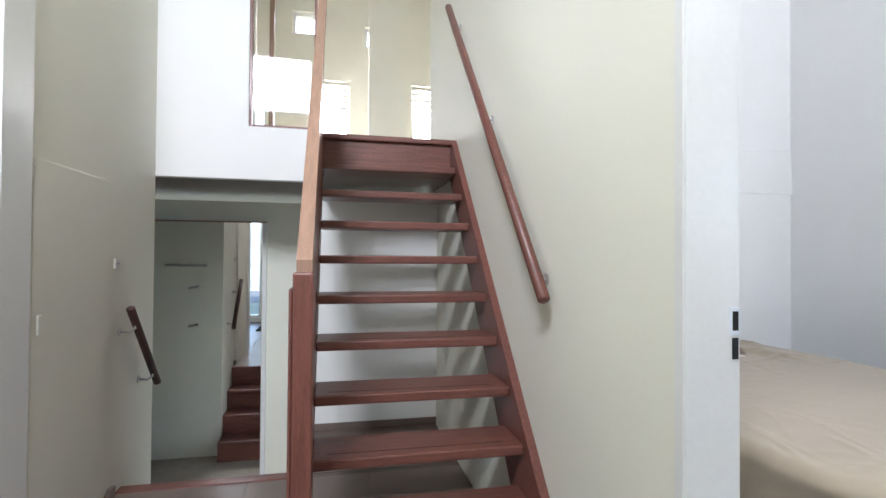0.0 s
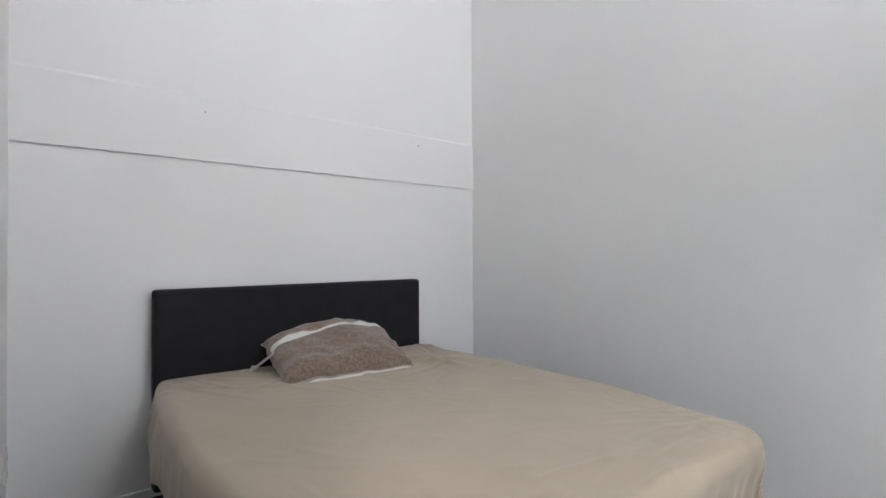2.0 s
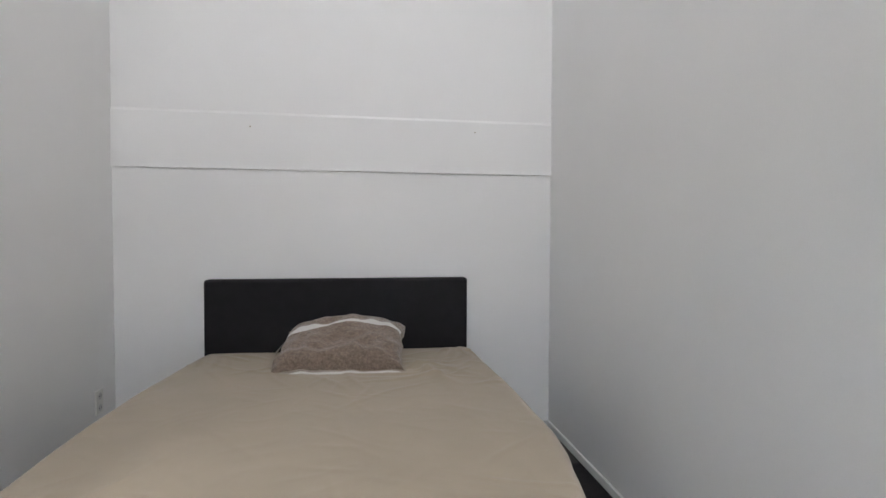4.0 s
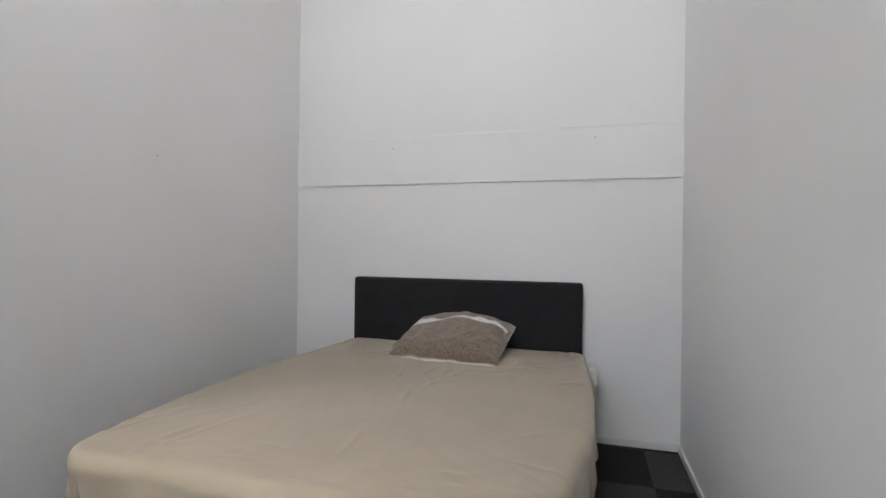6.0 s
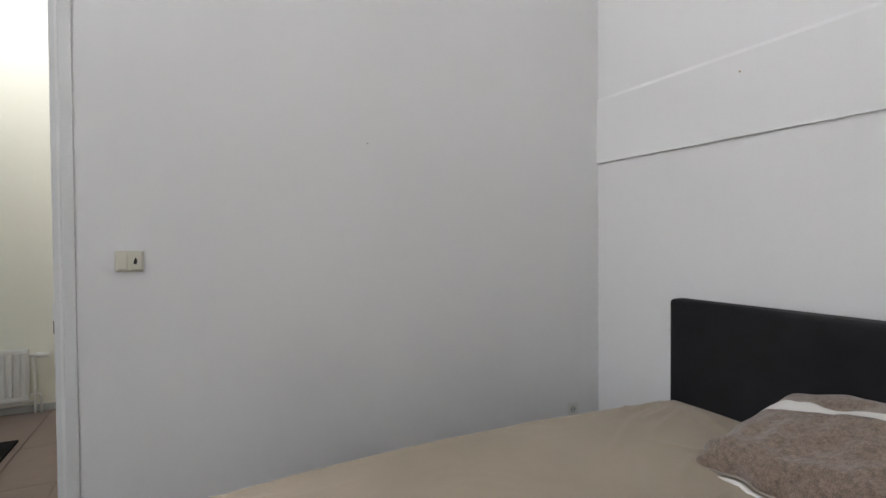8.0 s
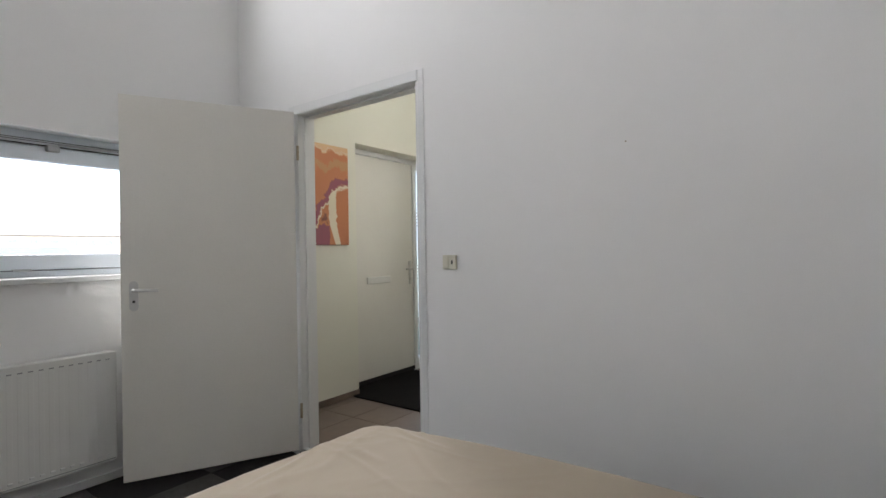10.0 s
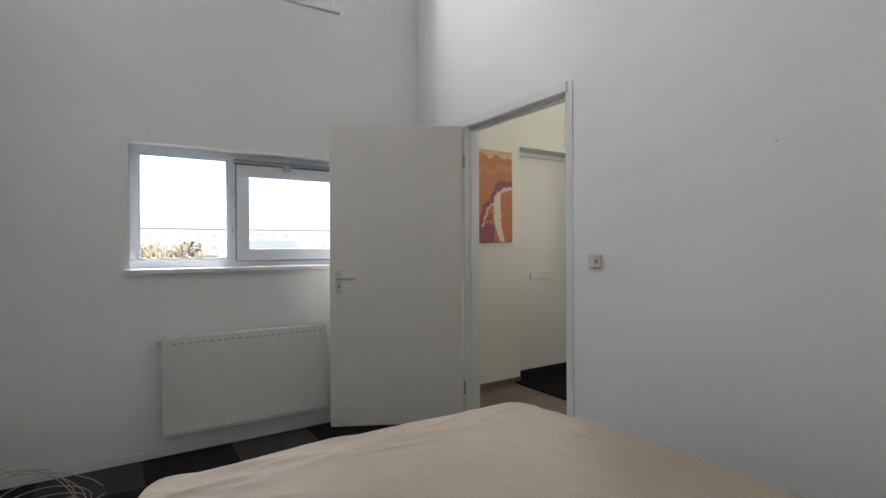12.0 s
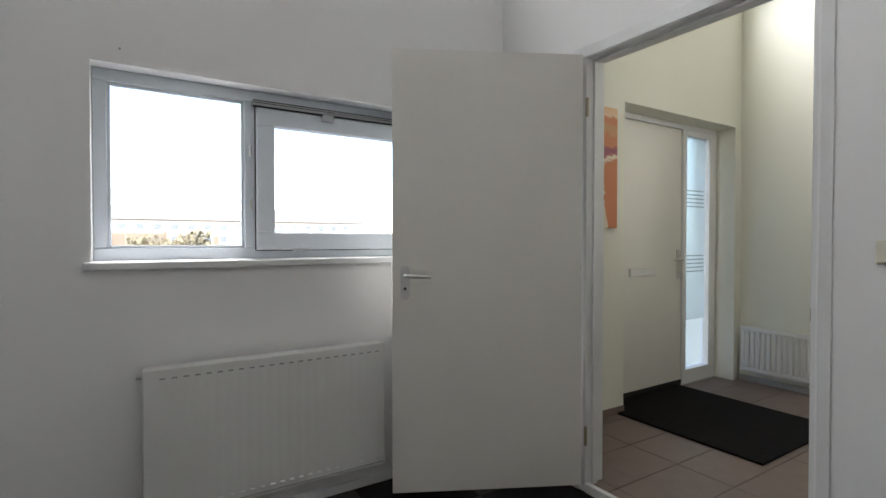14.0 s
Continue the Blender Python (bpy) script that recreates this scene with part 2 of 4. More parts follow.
# lower hall, stair well and upper room
holed_wall("wall_lower_back", "y", 4.92, 5.02, -3.4, -0.11, -1.2, 1.56, [], cream_wall, "cream painted wall of the lower hall")
holed_wall("wall_lower_side", "x", -3.5, -3.4, 3.9, 5.02, -1.2, 1.56, [], cream_wall, "cream painted side wall of the lower hall")
holed_wall("wall_lower_front", "y", 3.9, 4.0, -3.4, -1.92, -1.2, 1.56, [], cream_wall, "cream painted lower hall wall with coat hooks")
holed_wall("wall_under_stairs", "y", 4.18, 4.28, -0.97, -0.11, -1.2, 1.56, [], white_wall, "white wall behind the open stairs")
holed_wall("wall_under_stairs_side", "x", -1.0, -0.97, 3.56, 4.28, -1.2, -0.006, [], cream_wall, "cream painted cheek beside the lower stairs")
holed_wall("wall_landing", "y", 4.0, 4.07, -3.4, -1.315, 1.925, 5.2, [], white_wall, "white painted wall above the lower hall")
setting("wall_landing_fascia", box(-3.4, -0.905, 4.0, 4.07, 1.604, 1.925), white_wall, "white painted landing edge", "wall")
setting("floor_landing", box(-3.4, -0.112, 4.072, 8.0, 1.607, 1.82), floor_tile, "tiled upper floor", "floor")
setting("floor_stairhead", box(-0.902, -0.112, 3.74, 4.07, 1.607, 1.82), floor_tile, "tiled floor at the head of the stairs", "floor")
setting("floor_upper_room", box(-0.108, 2.0, 4.305, 8.0, 1.575, 1.798), floor_tile, "tiled upper floor", "floor")
setting("floor_landing_stairhead", box(-0.90, -0.115, 3.672, 3.736, 1.61, 1.788), merbau, "hardwood trim at the head of the stairs", "trim")
# The two small high holes are made up to show bright patches.
holed_wall("wall_upper_back", "y", 8.0, 8.25, -3.5, 2.0, 1.5, 5.2, [(-1.08, -0.62, 2.2, 3.64), (0.27, 0.80, 2.2, 3.66), (-2.25, -1.75, 2.2, 3.2), (-1.42, -1.02, 4.25, 4.58), (-0.42, -0.06, 4.15, 4.45)], cream_wall, "cream wall of the upper room with windows")
holed_wall("wall_upper_left", "x", -3.5, -3.4, 3.65, 8.0, 1.575, 5.2, [], cream_wall, "cream painted wall of the upper room")
holed_wall("wall_upper_right", "x", 2.0, 2.1, 4.23, 8.25, 1.575, 5.2, [], cream_wall, "cream painted wall of the upper room")
holed_wall("wall_upper_front", "y", 4.235, 4.3, -0.05, 2.0, 1.8, 5.2, [], cream_wall, "cream painted wall of the upper room")
holed_wall("wall_upper_pier", "y", 6.9, 7.0, -0.42, 0.04, 1.8, 5.2, [], cream_wall, "cream painted pier in the upper room")
setting("ceiling_hall", box(XW - 0.2, -0.05, -0.3, 3.64, 5.2, 5.35), ceiling_paint, "white painted high hall ceiling", "ceiling")
setting("ceiling_upper", box(-3.5, 2.1, 3.65, 8.25, 5.204, 5.354), ceiling_paint, "white painted upper room ceiling", "ceiling")
setting("floor_lower", box(-3.4, -0.97, 3.56, 4.92, -0.80, -0.72), lower_carpet, "beige carpeted lower hall floor", "floor")
holed_wall("wall_hall_cupboard", "x", -1.92, -1.82, 2.62, 4.0, -1.2, 5.2, [], cream_wall, "cream painted wall beside the lower stairs")
holed_wall("wall_hall_return", "y", 2.62, 2.72, XW, -1.92, -0.3, 5.2, [], cream_wall, "cream painted return wall of the hall")

# floors: screed under the tiles and carpet
setting("floor_bedroom", box(0.0, W, YW, L, -0.15, ZB - 0.006), dark_gap, "dark charcoal carpet tile bedroom floor", "floor")
setting("floor_hall", box(XW, -0.052, -0.05, 3.55, -0.12, -0.006), grout, "taupe ceramic tiled hall floor", "floor")
setting("floor_under_stairs", box(-0.97, -0.11, 3.55, 4.18, -0.12, -0.006), grout, "taupe tiled floor under the open stairs", "floor")
floor_hall, floor_bedroom, floor_under = (bpy.data.objects[n] for n in ("floor_hall", "floor_bedroom", "floor_under_stairs"))

# skirting boards
def skirting(name, pts, mat, h=0.045, t=0.014, z=0.0):
    bm = bmesh.new()
    for (x0, y0), (x1, y1), (nx, ny) in pts:
        if nx:
            box(min(x0, x0 + nx * t), max(x0, x0 + nx * t), min(y0, y1), max(y0, y1), z, z + h, 0.002, bm, 1)
        else:
            box(min(x0, x1), max(x0, x1), min(y0, y0 + ny * t), max(y0, y0 + ny * t), z, z + h, 0.002, bm, 1)
    return setting(name, bm, mat, "painted skirting board", "baseboard")


skirting("baseboard_bedroom_window", [((0.0, YW), (W, YW), (0, 1))], gloss_white, z=ZB)
skirting("baseboard_bedroom_side", [((W, YW + 0.016), (W, L - 0.016), (-1, 0))], gloss_white, z=ZB)
skirting("baseboard_bedroom_head", [((0.0, L), (W, L), (0, -1))], gloss_white, z=ZB)
skirting("baseboard_bedroom_door", [((0.0, 1.78), (0.0, L - 0.016), (1, 0))], gloss_white, z=ZB)
skirting("baseboard_hall_front", [((-1.05, 0.15), (-0.134, 0.15), (0, 1))], floor_tile, 0.05, 0.01)
skirting("baseboard_hall_far", [((XW, 0.15), (XW, 2.62), (1, 0))], stone_sill, 0.05, 0.01)
skirting("baseboard_under_stairs", [((-0.97, 4.18), (-0.11, 4.18), (0, -1))], floor_tile, 0.05, 0.01)


# ---- bedroom door frame and leaf ----
def door_frame():
    t = thing("door_1", "white painted open bedroom door in a white frame", "door", kind="structure")
    fr = bmesh.new()
    for y0, y1, xe in ((DY0 - 0.001, DY0 + 0.037, 0.003), (DY1 - 0.017, DY1 + 0.001, -0.006)):
        box(-0.128, xe, y0, y1, 0, DZ, 0.002, fr, 1)
    box(-0.128, 0.003, DY0 + 0.037, DY1 - 0.017, DZ - 0.016, DZ, 0.002, fr, 1)
    part("door_frame", fr, gloss_white, t)
    ar = bmesh.new()
    for x0, x1 in ((0.0, 0.010), (-0.132, -0.11)):
        zb = ZB if x0 == 0.0 else 0.0
        box(x0, x1, DY0 - 0.045, DY0 + 0.004, zb, DZ + 0.045, 0.003, ar, 1)
        thin, ya = (0.005, DY1 + 0.008) if x0 == 0.0 else (x1, DY1 - 0.013)
        box(x0, thin, ya, DY1 + (0.045 if x0 == 0.0 else 0.014), zb, DZ + 0.045, 0.002, ar, 1)
        box(x0, x1, DY0 + 0.004, ya, DZ - 0.012, DZ + 0.045, 0.003, ar, 1)
    part("architrave", ar, gloss_white, t)
    st = bmesh.new()
    for y0, y1 in ((DY0 + 0.037, DY0 + 0.049),):
        box(-0.075, -0.042, y0, y1, 0, DZ - 0.016, 0.002, st, 1)
    box(-0.075, -0.042, DY0 + 0.049, DY1 - 0.018, DZ - 0.028, DZ - 0.016, 0.002, st, 1)
    part("door_stop", st, gloss_white, t)
    part("threshold", box(-0.024, 0.004, DY0 + 0.038, DY1 - 0.018, ZB - 0.004, 0.014, 0.003), gloss_white, t)
    pl = part("strike_plate", box(-0.031, -0.009, DY1 - 0.0195, DY1 - 0.0165, 0.994, 1.050, 0.001, None, 1), upvc, t, "white strike plate")
    for z0, z1 in ((1.004, 1.042), (0.948, 0.990)):
        part("bolt_hole", box(-0.026, -0.013, DY1 - 0.0202, DY1 - 0.018, z0, z1), dark_gap, pl, "dark bolt slot")
    return t


door_1 = door_frame()


def capsule(xc, r, z0, z1, y0, y1):
    """A flat plate with round ends, upright in x and z."""
    arc = [(xc + r * math.cos(a), z1 - r + r * math.sin(a)) for a in (k * math.pi / 10 for k in range(11))]
    arc += [(xc - r * math.cos(a), z0 + r - r * math.sin(a)) for a in (k * math.pi / 10 for k in range(11))]
    return prism(arc, "y", y0, y1)


def lever_set(parent, side, along, z):
    """Back plate, lever and key hole on a leaf that lies in local x, with its faces along local y."""
    y = 0.0 if side < 0 else 0.04
    s = -1 if side < 0 else 1
    plate = part("handle_plate", capsule(along, 0.0215, z - 0.113, z + 0.05, min(y, y + s * 0.006), max(y, y + s * 0.006)), chrome, parent, "brushed steel door plate")
    bm = tube([(along, y + s * 0.004, z), (along, y + s * 0.045, z), (along - 0.012, y + s * 0.053, z), (along - 0.12, y + s * 0.05, z - 0.003)], [0.009, 0.009, 0.0095, 0.0085], 12)
    part("handle", bm, chrome, parent, "brushed steel lever handle", True)
    part("keyhole", tube([(along, y + s * 0.0055, z - 0.062), (along, y + s * 0.0068, z - 0.062)], 0.0075, 10), dark_gap, plate)


def door_leaf():
    m = pose(0.008, DY0 + 0.012, 0, 0, 0, -27.2)
    t = thing("bedroom_door", "ivory painted flush bedroom door standing open into the room", "door", m)
    part("door_panel", box(0.010, 0.93, 0.0, 0.04, 0.016, 2.115, 0.002), door_paint, t)
    lever_set(t, 1, 0.93 - 0.06, 1.05)
    lever_set(t, -1, 0.93 - 0.06, 1.05)
    part("lock_face", box(0.9295, 0.9315, 0.009, 0.031, 0.95, 1.10), brass, t)
    for z in (0.26, 1.86):
        part("hinge", tube([(-0.008, 0.047, z - 0.045), (-0.008, 0.047, z + 0.045)], 0.008, 10), brass, t, "worn metal hinge")
    return t


door_leaf()


# ---- windows ----
def casement(name, x0, x1, z0, z1, mull, label, detail=True):
    t = thing(name, label, "window", pose(0, YW, 0), kind="structure")
    y0, y1, f = -0.16, -0.09, 0.05
    fr = bmesh.new()
    box(x0, x1, y0, y1, z0, z0 + f, 0.004, fr)
    box(x0, x1, y0, y1, z1 - f, z1, 0.004, fr)
    box(x0, x0 + f, y0, y1, z0 + f, z1 - f, 0.004, fr)
    box(x1 - f, x1, y0, y1, z0 + f, z1 - f, 0.004, fr)
    box(mull - 0.03, mull + 0.03, y0, y1, z0 + f, z1 - f, 0.004, fr)
    part("window_frame", fr, upvc, t)
    g = part("pane", box(mull + 0.03, x1 - f, -0.13, -0.124, z0 + f, z1 - f), clear_glass, t, "clear glass pane")
    g.visible_shadow = False
    bd = bmesh.new()
    for a0, a1, c0, c1 in ((mull + 0.03, x1 - f, z0 + f, z0 + f + 0.012), (mull + 0.03, x1 - f, z1 - f - 0.012, z1 - f), (mull + 0.03, mull + 0.042, z0 + f, z1 - f), (x1 - f - 0.012, x1 - f, z0 + f, z1 - f)):
        box(a0, a1, -0.122, -0.1, c0, c1, 0.002, bd, 1)
    part("glazing_bead", bd, upvc, t)
    # opening sash
    s0, s1, q0, q1, w = x0 + f - 0.012, mull - 0.02, z0 + f - 0.012, z1 - f + 0.004, 0.082
    sh = bmesh.new()
    box(s0, s1, -0.12, -0.068, q0, q0 + w, 0.005, sh)
    box(s0, s1, -0.12, -0.068, q1 - w - 0.03, q1 - 0.03, 0.005, sh)
    box(s0, s0 + w, -0.12, -0.068, q0 + w, q1 - w - 0.03, 0.005, sh)
    box(s1 - w, s1, -0.12, -0.068, q0 + w, q1 - w - 0.03, 0.005, sh)
    sash = part("sash", sh, upvc, t, "white opening sash")
    g = part("pane", box(s0 + w, s1 - w, -0.1, -0.094, q0 + w, q1 - w - 0.03), clear_glass, t, "clear glass pane")
    g.visible_shadow = False
    if detail:
        part("gasket", box(s1 + 0.001, s1 + 0.005, -0.1, -0.084, q0, q1 - 0.02), dark_gap, sash, "dark rubber seal")
        part("gasket", box(s0, s1, -0.1, -0.084, q0 - 0.004, q0 - 0.0005), dark_gap, sash, "dark rubber seal")
        rail = part("opener_rail", box(s0 + 0.03, s1 + 0.02, -0.088, -0.055, q1 - 0.026, q1 - 0.004, 0.003), grey_metal, t, "grey metal opener rail")
        for z in (q1 - 0.0285, q1 - 0.013, q1 - 0.0025):
            part("rail_groove", box(s0 + 0.03, s1 + 0.015, -0.08, -0.0535, z - 0.0014, z + 0.0014), dark_gap, rail, "dark line in the rail")
        arm = part("opener_arm", box(1.035, 1.09, -0.066, -0.04, q1 - 0.06, q1 - 0.028, 0.004), grey_metal, t, "metal opener latch")
        part("opener_slide", box(0.78, 1.04, -0.054, -0.047, q1 - 0.022, q1 - 0.010, 0.002), slot_grey, arm)
        for z in (z1 - 0.28, z0 + 0.25):
            part("hinge", tube([(mull + 0.004, -0.082, z - 0.022), (mull + 0.004, -0.082, z + 0.022)], 0.006, 8), chrome, t)
        part("sash_catch", box(s1 - 0.24, s1 - 0.16, -0.07, -0.052, q0 - 0.006, q0 + 0.006, 0.003), grey_metal, t, "small grey metal catch")
    return t


casement("window_1", 0.50, 2.02, 1.133, 1.908, 1.418, "white framed two-part bedroom window above the radiator")
casement("window_2", 0.72, 2.04, 3.03, 3.905, 1.44, "white framed high bedroom window", False)
setting("window_sill_lower", box(0.47, 2.045, 0.0, YW + 0.03, 1.099, 1.131, 0.006), gloss_white, "white painted window sill", "sill")
setting("window_sill_upper", box(0.685, 2.075, 0.0, YW + 0.03, 2.995, 3.028, 0.006), gloss_white, "white painted high window sill", "sill")


# ---- front door and side light ----
def front_door():
    t = thing("door_2", "white painted flush front door in a white frame", "door", kind="structure")
    y0, y1 = -0.09, -0.02
    fr = bmesh.new()
    box(-1.112, -1.05, y0, y1 + 0.008, 0.0, 2.19, 0.004, fr)
    box(-2.52, -1.112, y0, y1 + 0.008, 2.145, 2.19, 0.004, fr)
    box(-2.52, -2.415, y0, y1 + 0.008, 0.0, 2.145, 0.004, fr)
    box(-2.075, -2.02, y0, y1 + 0.008, 0.0, 2.145, 0.004, fr)
    box(-2.415, -2.075, y0, y1 + 0.008, 0.0, 0.12, 0.004, fr)
    box(-2.415, -2.075, y0, y1 + 0.008, 2.10, 2.145, 0.004, fr)
    part("door_frame", fr, gloss_white, t)
    leaf = part("door_panel", box(-2.018, -1.114, -0.085, -0.028, 0.03, 2.142, 0.003), door_paint, t)
    part("weather_bar", box(-2.018, -1.114, -0.028, -0.016, 0.004, 0.045, 0.003), dark_gap, t, "dark rubber weather strip")
    part("letter_plate", box(-1.66, -1.34, -0.0285, -0.012, 0.935, 1.0, 0.005), plastic_white, leaf, "white letter plate")
    part("handle_plate", box(-1.985, -1.95, -0.0285, -0.018, 0.90, 1.14, 0.003), chrome, leaf, "steel security plate")
    part("handle", tube([(-1.967, -0.02, 1.06), (-1.967, 0.03, 1.06), (-1.955, 0.036, 1.06), (-1.845, 0.034, 1.058)], 0.009, 10), chrome, leaf, "steel lever handle", True)
    part("cylinder", tube([(-1.967, -0.019, 0.955), (-1.967, -0.006, 0.955)], 0.014, 12), chrome, leaf)
    g = part("pane", box(-2.415, -2.075, -0.06, -0.054, 0.12, 2.10), clear_glass, t, "tall clear side light pane")
    g.visible_shadow = False
    f = part("frosted_film", box(-2.413, -2.077, -0.0525, -0.0515, 0.53, 2.098), frosted, t, "translucent frosted film")
    f.visible_shadow = False
    for zc in (1.58, 1.02):
        for k in range(5):
            part("film_stripe", box(-2.39, -2.078, -0.051, -0.0495, zc - 0.075 + k * 0.034, zc - 0.066 + k * 0.034), stone_sill, t, "grey line on the frosted film")
    return t


front_door()
setting("trim_front_step", box(-2.52, -1.05, -0.3, 0.0, -0.04, 0.004, 0.003), stone_sill, "grey stone front door sill", "sill")


# ---- stairs ----
SX0, SX1, ST, G, R = -0.862, -0.142, 3.655, 0.147, 0.1639


def stairs_up():
    t = thing("open_staircase", "open red-brown hardwood stairs with stringers, newel and rail", "stairs", kind="structure")
    s = R / G
    for x0, x1 in ((SX0 - 0.04, SX0), (SX1, SX1 + 0.031)):
        top = 1.8 + 0.045
        y_ = 2.272 if x0 < -0.5 else 2.193
        a = [(y_, 0.0), (2.38, 0.0), (ST + 0.004, 1.8 - 0.2), (ST + 0.004, 1.812), (ST - 0.03, 1.812), (y_, top + (y_ - ST) * s)]
        part("stringer", prism(a, "x", x0, x1), merbau_up, t, "red-brown hardwood stringer")
    for k in range(1, 11):
        y, z = ST - (11 - k) * G, k * R
        tread = part("tread", box(SX0 + 0.001, SX1 - 0.001, y, y + 0.21, z - 0.036, z, 0.006), merbau, t)
        part("groove", box(SX0 + 0.05, SX1 - 0.06, y + 0.045, y + 0.050, z - 0.002, z + 0.0006), dark_wood, tread, "dark anti-slip groove")
    part("top_riser", box(SX0 + 0.001, SX1 - 0.001, ST - 0.004, ST + 0.012, 10 * R - 0.01, 1.795), merbau, t)
    part("top_nosing", box(SX0 - 0.04, SX1 + 0.031, ST - 0.03, ST + 0.09, 1.79, 1.822, 0.008), merbau, t)
    nw = part("newel_post", box(-0.897, -0.845, 2.17, 2.27, 0.0, 1.102, 0.006), merbau_up, t, "red-brown hardwood newel post")
    part("newel_block", box(-0.907, -0.8975, 2.175, 2.265, 0.0, 1.06, 0.004), merbau_up, nw)
    top = 1.8 + 0.05
    a = [(2.272, top + (2.272 - ST) * s), (ST, top + 0.002), (ST, 2.62), (2.272, 1.14)]
    part("balustrade_panel", prism(a, "x", -0.884, -0.864), merbau_up, t, "dark red hardwood balustrade panel")
    a = [(2.185, 1.1025), (2.262, 1.1025), (ST + 0.05, 1.075 + (ST + 0.05 - 2.207) * 1.085), (ST + 0.05, 1.12 + (ST + 0.05 - 2.207) * 1.085), (2.185, 1.135)]
    # Light from above is put into the cap's colour, paler than the panel.
    part("handrail", prism(a, "x", -0.889, -0.849), rail_wood, t, "hardwood handrail cap with light from above in its colour")
    return t


stairs_up()


def wall_rail(name, a, b, x_wall, x_rail, radius, mat, brackets, label):
    t = thing(name, label, "handrail")
    a, b = Vector(a), Vector(b)
    d = (b - a).normalized()
    bm = tube([a - d * 0.0, a + d * 0.006, b - d * 0.006, b], [radius * 0.7, radius, radius, radius * 0.7], 16)
    part("rail", bm, mat, t, smooth=True)
    for f in brackets:
        p = a.lerp(b, f)
        bm = tube([(x_wall, p.y, p.z - 0.05), (x_rail + (x_wall - x_rail) * 0.35, p.y, p.z - 0.055), (x_rail, p.y, p.z - 0.035), (x_rail, p.y, p.z - radius * 0.6)], 0.006, 8)
        br = part("bracket", bm, chrome, t, "steel rail bracket", True)
        part("rosette", tube([(x_wall, p.y, p.z - 0.05), (x_wall + (0.006 if x_rail > x_wall else -0.006), p.y, p.z - 0.05)], 0.02, 14), chrome, br)
    return t


s = R / G
wall_rail("wall_handrail", (-0.160, 2.272, 1.01), (-0.160, 3.655, 2.61), -0.11, -0.160, 0.02, merbau, (0.07, 0.5, 0.93), "round red-brown wooden handrail on the cream wall")
wall_rail("lower_handrail", (-1.75, 3.48, 0.89), (-1.75, 3.87, 0.435), -1.82, -1.75, 0.019, dark_wood, (0.16, 0.8), "dark wooden handrail with steel brackets")


def stairs_down():
    t = thing("lower_staircase", "short dark red hardwood flight down to the lower hall", "stairs", kind="structure")
    for k in range(4):
        z = -0.18 * (k + 1)
        y = 3.55 + 0.2 * k
        part("riser", box(-1.815, -1.005, y, y + 0.02, z, z + 0.178), merbau, t)
        if k < 3:
            part("tread", box(-1.815, -1.005, y - 0.01, y + 0.235, z - 0.035, z, 0.006), merbau, t)
    part("nosing", box(-1.815, -1.0, 3.50, 3.575, -0.03, 0.006, 0.006), merbau, t)
    return t


stairs_down()

# mirror on the lower wall
def wall_mirror():
    t = thing("wall_mirror", "tall frameless mirror with thin wooden edge in the lower hall", "mirror")
    part("mirror_glass", box(-2.6, -1.35, 4.90, 4.918, -0.68, 1.395), mirror_mat, t)
    part("edge_strip", box(-1.349, -1.317, 4.885, 4.919, -0.72, 1.395, 0.003), gloss_white, t, "white edge strip")
    part("edge_strip", box(-2.6, -1.317, 4.892, 4.919, 1.396, 1.407), rail_wood, t)
    return t


wall_mirror()
hk = thing("coat_rack", "steel coat rail with hooks on the lower hall wall", "coat rack")
part("rail", tube([(-2.3, 4.06, 1.05), (-1.95, 4.06, 1.05)], 0.012, 10), chrome, hk)
for x in (-2.26, -1.99):
    part("bracket", tube([(x, 4.0, 1.05), (x, 4.06, 1.05)], 0.008, 8), chrome, hk)
for z in (0.85, 0.5):
    part("hook", tube([(-2.1, 4.0, z), (-2.1, 4.05, z - 0.01), (-2.02, 4.07, z + 0.01)], 0.009, 8), chrome, hk)


# ---- bed ----
def bed():
    t = thing("double_bed", "double bed with tan sheet and black upholstered headboard", "bed")
    x0, x1, y0, y1 = 0.53, 2.10, 1.86, 3.90
    part("base", box(x0 + 0.05, x1 - 0.12, y0 + 0.10, y1, 0.06, 0.32, 0.02), black_cloth, t, "black upholstered bed base")
    for x in (x0 + 0.12, x1 - 0.12):
        for y in (y0 + 0.16, y1 - 0.12):
            part("leg", tube([(x, y, ZB), (x, y, 0.07)], [0.022, 0.03], 12), dark_gap, t)
    part("headboard", box(0.526, 2.09, 3.92, 4.005, 0.02, 0.985, 0.018, None, 3), black_cloth, t, "black upholstered headboard")
    part("mattress", box(x0 + 0.07, x1 - 0.14, y0 + 0.12, y1 - 0.005, 0.32, 0.52, 0.05, None, 3), white_cloth, t)
    part("mattress_corner", box(2.125, 2.178, 3.80, 3.915, 0.36, 0.49, 0.024, None, 3), white_cloth, t, "white mattress cover showing at the corner")
    part("fitted_sheet", sheet_mesh(x0, x1, y0, y1), sheet_cloth, t, "wrinkled tan cotton sheet", True)
    return t


